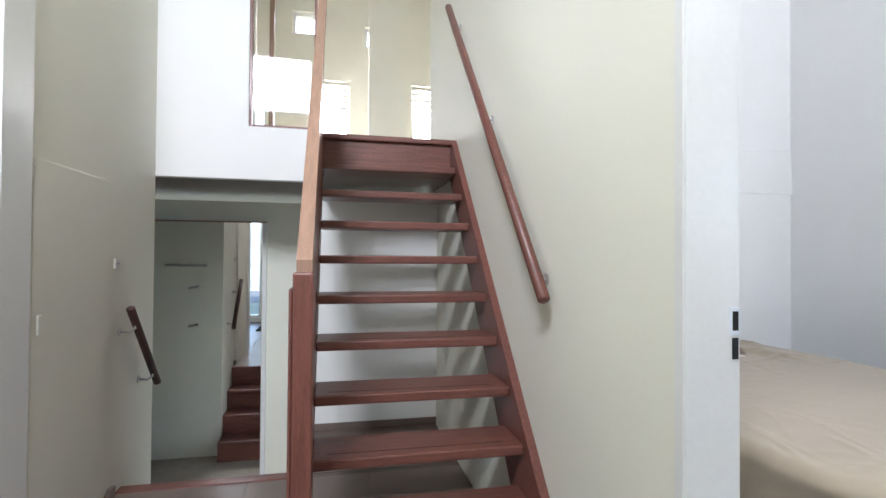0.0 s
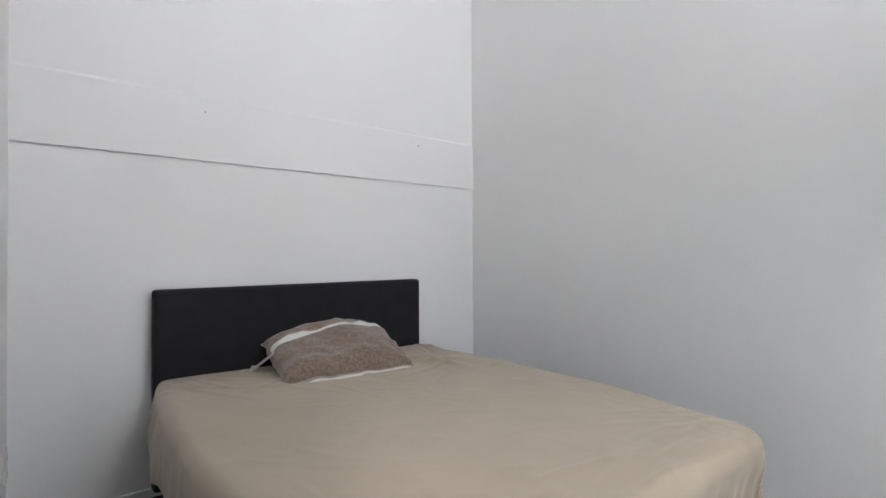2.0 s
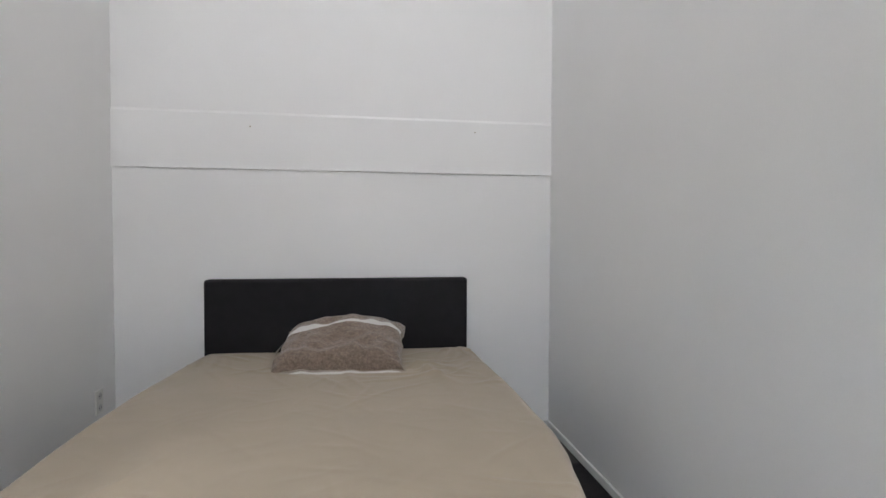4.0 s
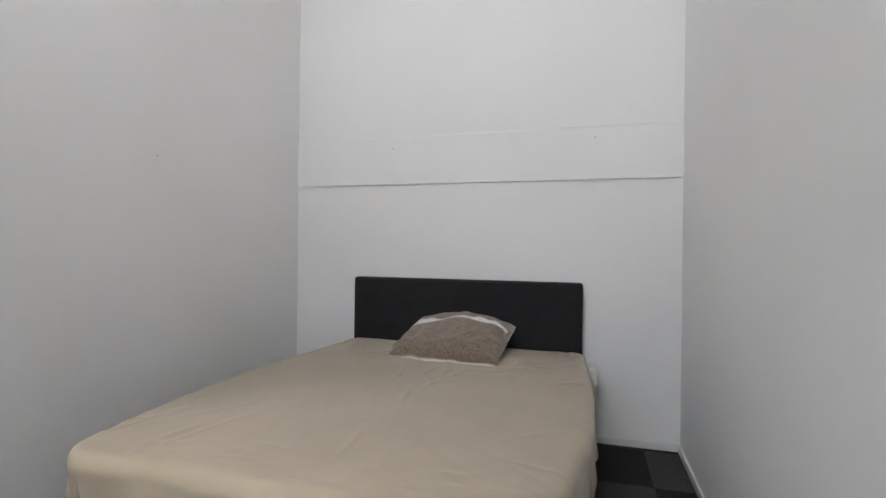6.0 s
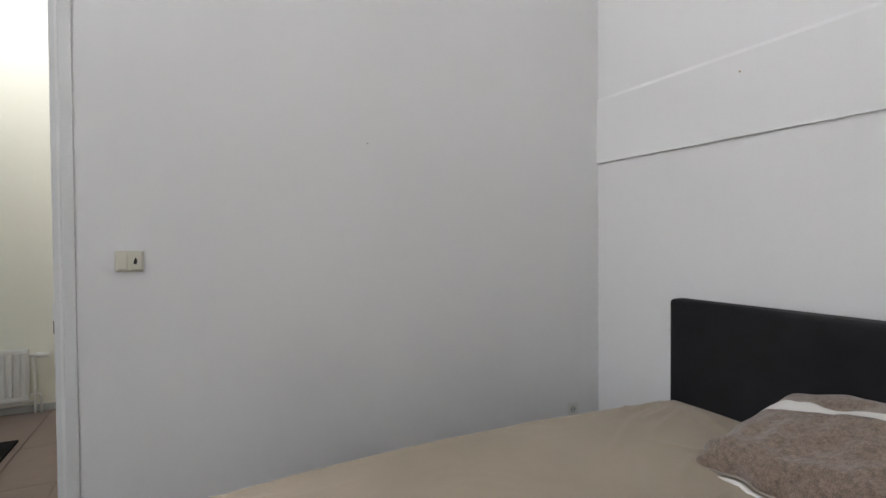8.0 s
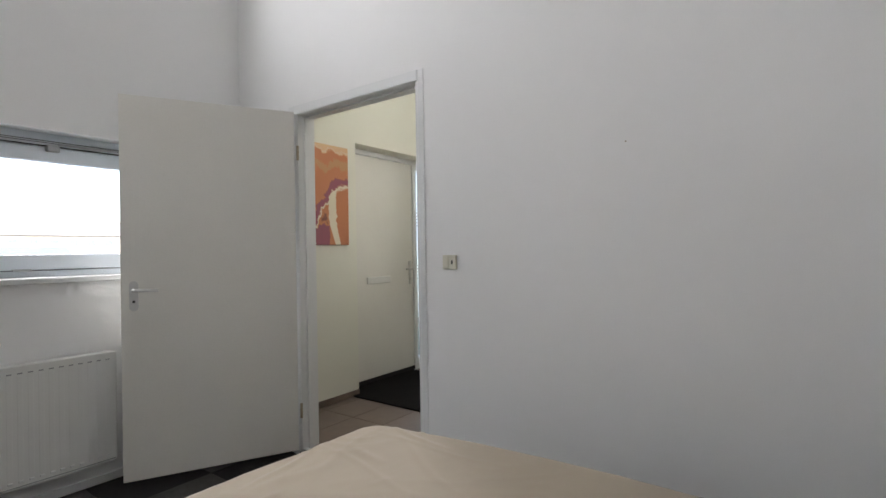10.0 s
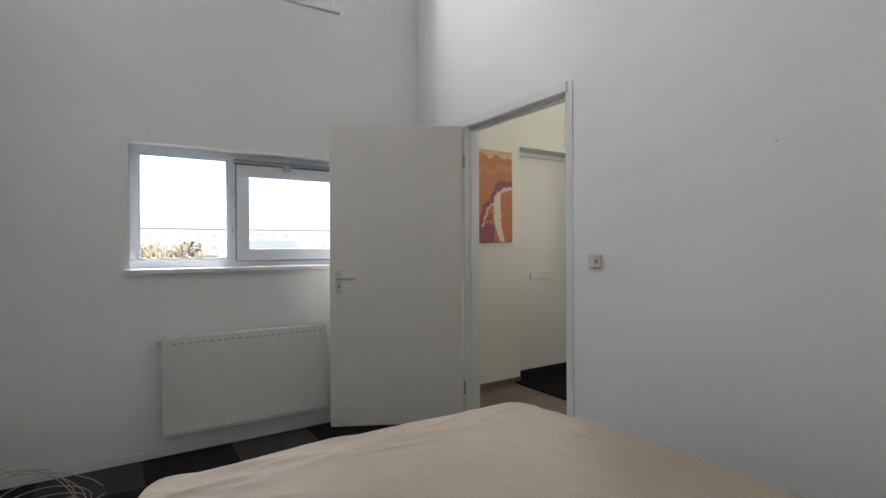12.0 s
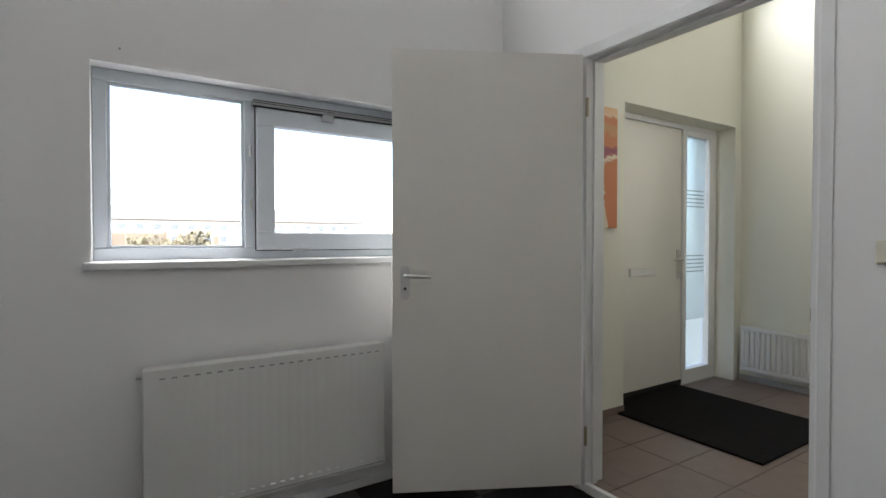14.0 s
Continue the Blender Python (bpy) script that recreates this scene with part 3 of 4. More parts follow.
def sheet_mesh(x0, x1, y0, y1):
    """A loose sheet over the mattress: rounded corners, a hanging hem, and long creases drawn towards the corners."""
    bm = bmesh.new()
    rng = random.Random(11)
    r, nx, ny = 0.05, 230, 270
    creases = []
    for cx, cy in ((x0, y0), (x1, y0), (x0 + 0.1, y1), (x1, y1), (1.35, 3.45), (x1, 3.3)):
        for _ in range(11):
            a = rng.uniform(0, 2 * math.pi)
            d = rng.uniform(0.05, 0.3)
            p = Vector((cx + d * math.cos(a), cy + d * math.sin(a)))
            out = (Vector((1.3, 2.9)) - Vector((cx, cy))).normalized() if (cx, cy) != (1.35, 3.45) else Vector((rng.uniform(-1, 1), -1)).normalized()
            out.rotate(Matrix.Rotation(rng.uniform(-0.75, 0.75), 2))
            creases.append((p, out, rng.uniform(0.2, 0.8), rng.uniform(0.002, 0.0055), rng.uniform(0.007, 0.018)))
    for _ in range(16):
        p = Vector((rng.uniform(x0, x1), y0 + (y1 - y0) * rng.random() ** 1.7))
        out = Vector((rng.uniform(-1, 1), rng.uniform(-1, 1))).normalized()
        creases.append((p, out, rng.uniform(0.12, 0.45), rng.uniform(0.001, 0.0035), rng.uniform(0.006, 0.014)))
    for _ in range(30):
        p = Vector((rng.uniform(x0 + 0.2, x1), rng.uniform(2.2, 3.3)))
        out = Vector((0.8 + rng.uniform(-0.3, 0.3), -0.55 + rng.uniform(-0.35, 0.35))).normalized()
        creases.append((p, out, rng.uniform(0.1, 0.35), rng.uniform(0.0008, 0.002), rng.uniform(0.008, 0.016)))
    for i in range(10):                     # folds fanning out from under the cushion and the headboard corner
        a = math.radians(-18 - 8.5 * i)
        creases.append((Vector((1.60 + 0.02 * i, 3.62 - 0.012 * i)), Vector((math.cos(a), math.sin(a))), 0.36 + 0.06 * (i % 4), 0.008 - 0.002 * (i % 2), 0.025 + 0.006 * (i % 3)))
    for i in range(12):                     # loose wrinkles across the foot, towards its outer corner
        a = math.radians(150 + 6 * (i * 5 % 7))
        creases.append((Vector((x1 - 0.03 - 0.075 * i, y0 + 0.03 + 0.045 * (i * 3 % 5))), Vector((math.cos(a), -0.3 * math.sin(a))).normalized(), 0.24 + 0.07 * (i % 3), (0.007 + 0.002 * (i % 3)) * (1 - 0.06 * i), 0.014 + 0.004 * (i % 4)))
    for i in range(6):                      # pulled folds at the outer corner of the head end
        a = math.radians(-128 + 13 * i)
        creases.append((Vector((x1 - 0.10 + 0.012 * i, y1 - 0.01)), Vector((math.cos(a), math.sin(a))), 0.22 + 0.05 * (i % 3), 0.011, 0.013))
    for i in range(5):
        a = math.radians(-95 + 17 * i)
        creases.append((Vector((0.58 + 0.02 * i, 3.86)), Vector((math.cos(a), math.sin(a))), 0.26 + 0.06 * (i % 3), 0.009, 0.016))
    def relief(x, y):
        h = 0.0
        q = Vector((x, y))
        for p, d, ln, amp, wd in creases:
            v = q - p
            s_ = v.dot(d)
            if 0 < s_ < ln:
                c = v.x * d.y - v.y * d.x + 0.02 * math.sin(s_ * 9 + ln * 20)
                if abs(c) < 4 * wd:
                    h += amp * math.exp(-(c / wd) ** 2) * math.sin(math.pi * s_ / ln)
        return h
    cxm, cym, hw, hl = (x0 + x1) / 2, (y0 + y1) / 2, (x1 - x0) / 2, (y1 - y0) / 2
    cr = 0.055
    rows = []
    for i in range(nx + 1):
        row = []
        for j in range(ny + 1):
            lo, hi = -hw - 0.34, hw + 0.34
            u = lo + (hi - lo) * i / nx
            w = -hl - 0.38 + (2 * hl + 0.38) * j / ny
            # rounded rectangle distance: below zero on top, above zero it hangs
            qx, qy = abs(u) - (hw - r - cr), (-w) - (hl - r - cr)
            ox, oy = max(qx, 0.0), max(qy, 0.0)
            dist = math.hypot(ox, oy) + min(max(qx, qy), 0.0) - cr
            nrm = Vector((math.copysign(ox, u), -oy))
            if nrm.length < 1e-6:
                nrm = Vector((math.copysign(1.0, u), 0)) if qx > qy else Vector((0, -1.0))
            nrm.normalize()
            px, py = u, w
            z = 0.0
            head = max(0.0, min(1.0, (w + hl) / (2 * hl)))
            if dist > 0:
                px, py = u - nrm.x * dist, w - nrm.y * dist
                e = min(dist, 0.37 - 0.10 * head)
                arc = r * math.pi / 2
                along = (py if abs(nrm.x) > abs(nrm.y) else px) * 1.0 + math.atan2(nrm.y, nrm.x) * 0.12
                if e < arc:
                    th = e / r
                    o, z = r * math.sin(th), -r * (1 - math.cos(th))
                else:
                    f = (e - arc) / 0.35
                    o, z = r + (0.010 + 0.006 * head) * math.sin(min(1.0, f) * 2.95) - 0.085 * f * (1 - head) ** 2, -r - (e - arc)
                    fold = noise.noise(Vector((along * 7.5, 0.4, 2.0))) + 0.5 * noise.noise(Vector((along * 17, z * 3, 5.0)))
                    o += 0.035 * f * fold + 0.012 * max(0.0, head - 0.8) / 0.2 * min(1.0, 2 * f) * math.sin(along * 75)
                    late = max(0.0, head - 0.72) / 0.28
                    if nrm.x > 0.5:
                        o += late * min(1.0, 3 * f) * (0.028 + 0.014 * math.sin(along * 58 + 6 * f))
                    corner = min(abs(nrm.x), abs(nrm.y)) * 1.4
                    o += corner * 0.05 * min(1.0, f * 2.2) * (math.sin(math.atan2(nrm.y, nrm.x) * 24) - 0.3)
                px, py = px + nrm.x * o, py + nrm.y * o
            p = Vector((cxm + px, cym + py, 0.557 + z))
            k = min(1.0, head / 0.38)
            k = k * k * (3 - 2 * k)
            swell_r = -0.065 + 0.115 * k - 0.04 * max(0.0, head - 0.6) / 0.4
            p.x += swell_r * max(0.0, px / hw) + 0.085 * math.sin(math.pi * head) ** 0.8 * min(0.0, px / hw)
            p.y -= 0.022 * max(0.0, -py / hl) ** 6 * max(0.0, min(1.0, 0.5 + px / hw))
            on = max(0.0, min(1.0, 1 + z / 0.08))
            p.z += on * (0.010 * noise.noise(Vector((p.x * 1.4, p.y * 1.1, 0.3))) + 0.003 * noise.noise(Vector((p.x * 5, p.y * 4, 1.3))) + relief(p.x, p.y) + (0.0016 - 0.0011 * head) * (1 - abs(noise.noise(Vector((p.x * 9 + 3 * noise.noise(Vector((p.x * 3, p.y * 3, 8.0))), p.y * 6, 6.0))))) ** 5)
            if on < 1:
                p.z += 0.012 * noise.noise(Vector((p.x * 8, p.y * 8, 4.0))) * (1 - on)
                off = 0.008 * noise.noise(Vector((p.x * 10, p.y * 10, p.z * 16))) * (1 - on)
                p.x += nrm.x * off
                p.y += nrm.y * off
            row.append(bm.verts.new(p))
        rows.append(row)
    for i in range(nx):
        for j in range(ny):
            bm.faces.new((rows[i][j], rows[i + 1][j], rows[i + 1][j + 1], rows[i][j + 1]))
    return bm

bed()


def cushion():
    """A fleece cushion lying tilted against the headboard, white on its back and along its seam."""
    t = thing("cushion", "brown fleece cushion with white stripe and piping on the bed", "cushion", pose(1.334, 3.63, 0.634, 20, -1, -6))
    A, B, C = 0.34, 0.232, 0.088
    def shape(u, v, side):
        e = 0.34
        x = A * math.copysign(abs(u) ** 0.9, u)
        y = B * math.copysign(abs(v) ** 0.9, v)
        k = max(0.0, (1 - abs(u) ** 3.2)) ** e * max(0.0, (1 - abs(v) ** 3.0)) ** e
        pinch = 1 - 0.07 * (1 - u * u) * abs(v) ** 6
        pinx = 1 - 0.06 * (1 - v * v) * abs(u) ** 6
        bend = 0.034 * (1 - u * u) - 0.02 + 0.012 * math.sin(3 * u + 2 * v) + 0.022 * max(0.0, u) * max(0.0, v)
        lump = 0.022 * noise.noise(Vector((u * 2.2, v * 2.2, side * 3.0))) + 0.012 * noise.noise(Vector((u * 6, v * 5, side * 5.0)))
        rim = max(abs(u), abs(v)) ** 4
        x += 0.016 * rim * noise.noise(Vector((u * 3.5, v * 4.5, 1.7)))
        y += 0.020 * rim * noise.noise(Vector((u * 4.5, v * 3.5, 4.1)))
        if side < 0:
            y -= 0.016 * (1 - v) / 2
        return Vector((x * pinx, y * pinch, bend + side * C * k * (1 if side > 0 else 0.75) + lump * k))
    def patch(us, vs, side, lift=0.0):
        bm = bmesh.new()
        g = [[bm.verts.new(shape(u, v, side) + Vector((0, 0, side * lift))) for v in vs] for u in us]
        for i in range(len(us) - 1):
            for j in range(len(vs) - 1):
                f = (g[i][j], g[i + 1][j], g[i + 1][j + 1], g[i][j + 1])
                bm.faces.new(f if side > 0 else f[::-1])
        return bm
    n = 40
    full = [-1 + 2 * i / n for i in range(n + 1)]
    part("cushion_top", patch(full, full, 1), fleece, t, "brown fleece face", True)
    part("cushion_back", patch(full, full, -1), white_cloth, t, "white cotton back", True)
    stripe = [0.26 + 0.17 * i / 8 for i in range(9)]
    part("stripe", patch([-0.985 + 1.97 * i / n for i in range(n + 1)], stripe, 1, 0.0025), white_cloth, t, "white stripe", True)
    edge = [shape(u, -1, 1) for u in full] + [shape(1, v, 1) for v in full] + [shape(u, 1, 1) for u in full[::-1]] + [shape(-1, v, 1) for v in full[::-1]]
    front = [shape(u, -1, -1) + Vector((0, -0.004, -0.008)) for u in full[1:-1]]
    part("gusset", tube(front, [0.005 + 0.013 * (1 - u * u) ** 0.4 * (0.75 + 0.6 * u) for u in full[1:-1]], 8), white_cloth, t, "white gusset along the edge", True)
    part("piping", tube(edge, 0.0045, 6), seam_cloth, t, "pale grey-brown seam", True)
    return t


cushion()
strap = thing("cushion_strap", "white cotton strap hanging from the cushion", "strap")
sb = bmesh.new()
pts = [Vector((1.02, 3.70, 0.66)), Vector((0.985, 3.74, 0.62)), Vector((0.955, 3.80, 0.575)), Vector((0.95, 3.85, 0.566))]
for lo_, hi_ in zip(pts, pts[1:]):
    d = Vector((0.012, 0.008, 0.012))
    q = [sb.verts.new(p) for p in (lo_ - d, lo_ + d, hi_ + d, hi_ - d)]
    sb.faces.new(q)
bmesh.ops.solidify(sb, geom=sb.faces[:], thickness=0.002)
part("strap_band", sb, white_cloth, strap)


# ---- radiators ----
def panel_radiator():
    t = thing("panel_radiator", "white enamel panel radiator under the bedroom window", "radiator", pose(0, YW, 0))
    x0, x1, z0, z1, yf = 0.835, 1.860, 0.112, 0.714, 0.118
    part("front_panel", box(x0, x1, yf - 0.014, yf, z0, z1, 0.006, None, 3), rad_paint, t)
    part("back_panel", box(x0 + 0.01, x1 - 0.01, 0.03, 0.042, z0 + 0.02, z1 - 0.02, 0.005), rad_paint, t)
    part("top_grille", box(x0 + 0.004, x1 - 0.004, 0.034, yf - 0.016, z1 - 0.014, z1 - 0.004, 0.002, None, 1), rad_paint, t)
    for x in (x0 + 0.002, x1 - 0.008):
        part("side_cover", box(x, x + 0.006, 0.034, yf - 0.015, z0 + 0.02, z1 - 0.012, 0.002, None, 1), rad_paint, t)
    fins = bmesh.new()
    k = 0
    while x0 + 0.05 + k * 0.033 < x1 - 0.03:
        xx = x0 + 0.05 + k * 0.033
        box(xx - 0.006, xx + 0.006, 0.043, yf - 0.016, z0 + 0.04, z1 - 0.03, 0, fins)
        k += 1
    part("fins", fins, rad_paint, t)
    k = 0
    while x0 + 0.045 + k * 0.0415 < x1 - 0.03:
        xx = x0 + 0.045 + k * 0.0415
        # Top ends drawn in shade grey, bottom ends raised and paler as highlights.
        part("flute_end_shading", box(xx - 0.010, xx + 0.010, yf - 0.001, yf + 0.0012, z1 - 0.042, z1 - 0.036, 0.0005, None, 1), slot_grey, t)
        part("flute_end_shading", box(xx - 0.010, xx + 0.010, yf - 0.001, yf + 0.006, z0 + 0.034, z0 + 0.045, 0.002, None, 1), gloss_white, t)
        part("flute", box(xx - 0.011, xx + 0.011, yf - 0.002, yf + 0.0004, z0 + 0.05, z1 - 0.05, 0.0006, None, 2), rad_paint, t)
        k += 1
    # Dark strip paints the shadow line along the bottom seam.
    part("bottom_seam_shade", box(x0 + 0.01, x1 - 0.01, yf - 0.001, yf + 0.001, z0 + 0.0135, z0 + 0.018), slot_grey, t)
    part("bleed_plug", tube([(x1 + 0.0, 0.07, z1 - 0.03), (x1 + 0.02, 0.07, z1 - 0.03)], 0.011, 10), chrome, t)
    part("drain_plug", box(x1 - 0.21, x1 - 0.18, 0.085, 0.11, z0 - 0.022, z0 + 0.0, 0.004), plastic_white, t)
    for x in (x0 + 0.15, x1 - 0.15):
        part("wall_bracket", box(x - 0.015, x + 0.015, 0.001, 0.031, z0 + 0.06, z1 - 0.1, 0.002, None, 1), rad_paint, t)
    return t


panel_radiator()


def column_radiator():
    t = thing("column_radiator", "small white ribbed radiator on the cream hall wall", "radiator")
    xf, y0, y1, z0, z1 = XW + 0.07, 0.19, 1.02, 0.105, 0.475
    part("panel", box(xf - 0.022, xf - 0.008, y0, y1, z0, z1, 0.006), rad_paint, t)
    n = 20
    for k in range(n):
        y = y0 + 0.022 + k * (y1 - y0 - 0.044) / (n - 1)
        part("rib", box(xf - 0.012, xf + 0.004, y - 0.0115, y + 0.0115, z0 + 0.03, z1 - 0.03, 0.007, None, 3), rad_paint, t)
    part("header", box(xf - 0.02, xf + 0.001, y0, y1, z1 - 0.028, z1 + 0.002, 0.006), rad_paint, t)
    part("header", box(xf - 0.02, xf + 0.001, y0, y1, z0 - 0.002, z0 + 0.028, 0.006), rad_paint, t)
    for y in (y0 + 0.1, y1 - 0.1):
        part("wall_bracket", box(XW + 0.001, xf - 0.021, y - 0.012, y + 0.012, z0 + 0.1, z1 - 0.05), rad_paint, t)
    part("return_pipe", tube([(xf - 0.03, y0 + 0.1, 0.085), (xf - 0.03, y1 + 0.03, 0.085)], 0.009, 8), rad_paint, t)
    v = part("valve", tube([(xf - 0.02, y1, z1 - 0.05), (xf - 0.02, y1 + 0.04, z1 - 0.05), (xf - 0.02, y1 + 0.045, z1 - 0.05), (xf - 0.02, y1 + 0.115, z1 - 0.05)], [0.010, 0.010, 0.021, 0.019], 14), plastic_white, t, "white thermostat valve", True)
    for dy in (0.03, 0.065):
        part("pipe", tube([(xf - 0.02, y1 + dy, 0.0), (xf - 0.02, y1 + dy, 0.13), (xf - 0.02, y1 + dy - 0.02, 0.14), (xf - 0.02, y1 - 0.01, 0.14)], 0.009, 8), rad_paint, t, "", True)
    part("pipe", tube([(xf - 0.02, y1 + 0.03, 0.13), (xf - 0.02, y1 + 0.03, z1 - 0.05)], 0.008, 8), rad_paint, t)
    return t


column_radiator()

# ---- switches, sockets, nails ----
def wall_plate(name, label, cat, m, w, h, kind):
    """A plate in local x (width) and z (height), standing proud along local y."""
    t = thing(name, label, cat, m)
    part("plate", box(-w / 2, w / 2, 0.0, 0.010, -h / 2, h / 2, 0.003), ivory_plastic if kind == "switch" else plastic_white, t)
    if kind == "switch":
        for s in (-1, 1):
            part("rocker", box(s * w / 4 - w / 4 + 0.005, s * w / 4 + w / 4 - 0.005, 0.0095, 0.014, -h / 2 + 0.006, h / 2 - 0.006, 0.002), ivory_plastic, t)
        part("worn_mark", prism([(-0.012, -0.008), (-0.02, -0.012), (-0.024, 0.0), (-0.019, 0.014), (-0.014, 0.004)], "y", 0.0138, 0.0146), dark_gap, t, "dark worn mark on the rocker")
    else:
        for s in (0.5, -0.5) if h > 0.1 else (0,):
            part("socket_well", tube([(0, 0.0095, s * h / 2), (0, 0.0105, s * h / 2)], 0.019, 16), socket_well, t, "shaded round socket well")
            for dx in (-0.0095, 0.0095):
                part("pin_hole", tube([(dx, 0.0100, s * h / 2), (dx, 0.0112, s * h / 2)], 0.003, 8), dark_gap, t)
    return t


wall_plate("light_switch", "ivory double light switch with a dark worn mark", "switch", pose(0.0, 1.894, 1.18, 0, 0, -90), 0.082, 0.07, "switch")
wall_plate("power_socket", "white power socket low on the wall by the bed", "socket", pose(0.0, 3.843, 0.325, 0, 0, -90), 0.07, 0.13, "socket")
wall_plate("power_socket", "white power socket with a cable near the corner", "socket", pose(W, 0.18, 0.27, 0, 0, 90), 0.07, 0.07, "socket")
wall_plate("hall_switch", "small white switch on the cream hall wall", "switch", pose(-1.82, 3.49, 1.10, 0, 0, -90), 0.05, 0.05, "socket")
for x, y, z in ((0.774, L - 0.012, 1.90), (2.153, L - 0.012, 1.91)):
    tagged(link("nail", tube([(x, y + 0.006, z), (x, y - 0.003, z), (x, y - 0.004, z)], [0.002, 0.002, 0.0045], 8), brass), "small nail head in the white wall band", "nail", "nails in the band")
tagged(link("nail", tube([(1.922, YW - 0.002, 1.963), (1.922, YW + 0.012, 1.963), (1.922, YW + 0.013, 1.963)], [0.002, 0.002, 0.0045], 8), brass), "small nail above the bedroom window", "nail")

tagged(link("nail", tube([(-0.002, 2.740, 1.648), (0.008, 2.740, 1.648), (0.009, 2.740, 1.648)], [0.0015, 0.0015, 0.003], 8), brass), "small nail in the white wall beside the doorway", "nail")


# ---- cables ----
def cable_coil():
    t = thing("cable_coil", "loose coil of thin white cable on the carpet", "cable", pose(0, 0.06, ZB))
    rng = random.Random(4)
    for k, (cx, cy, rx, ry, turn, tilt) in enumerate(((2.43, 0.42, 0.20, 0.20, 0.2, 0.20), (2.46, 0.38, 0.18, 0.22, 0.5, 0.30), (2.40, 0.46, 0.21, 0.19, -0.2, 0.10), (2.47, 0.40, 0.16, 0.24, 0.9, 0.33), (2.41, 0.50, 0.19, 0.17, 0.3, 0.05))):
        pts = []
        for i in range(61):
            a = i / 60 * 2 * math.pi * 1.04 + k
            u = rx * math.cos(a) * (1 + 0.06 * math.sin(3 * a + k))
            v = ry * math.sin(a) * (1 + 0.05 * math.sin(2 * a + 2 * k))
            x, y = cx + u * math.cos(turn) - v * math.sin(turn), cy + u * math.sin(turn) + v * math.cos(turn)
            pts.append((min(x, W - 0.022), max(y, 0.055), 0.004 + 0.003 * k + tilt * max(0.0, (cy + ry * 0.3 - y)) * 1.4))
        part("loop", tube(pts, 0.0023, 6), cable_white, t, "", True)
    lead = [(W - 0.012, 0.12, 0.295), (W - 0.035, 0.13, 0.25), (W - 0.06, 0.16, 0.17), (2.53, 0.19, 0.115), (2.42, 0.19, 0.10), (2.30, 0.2, 0.07), (2.2, 0.24, 0.03), (2.15, 0.3, 0.006)]
    part("lead", tube(lead, 0.0024, 6), cable_white, t, "", True)
    pts = [(2.14 + 0.02 * i, 0.40 + 0.05 * math.sin(i * 0.6), 0.004) for i in range(16)]
    part("loose_end", tube(pts, 0.0024, 6), cable_white, t, "", True)
    return t


cable_coil()


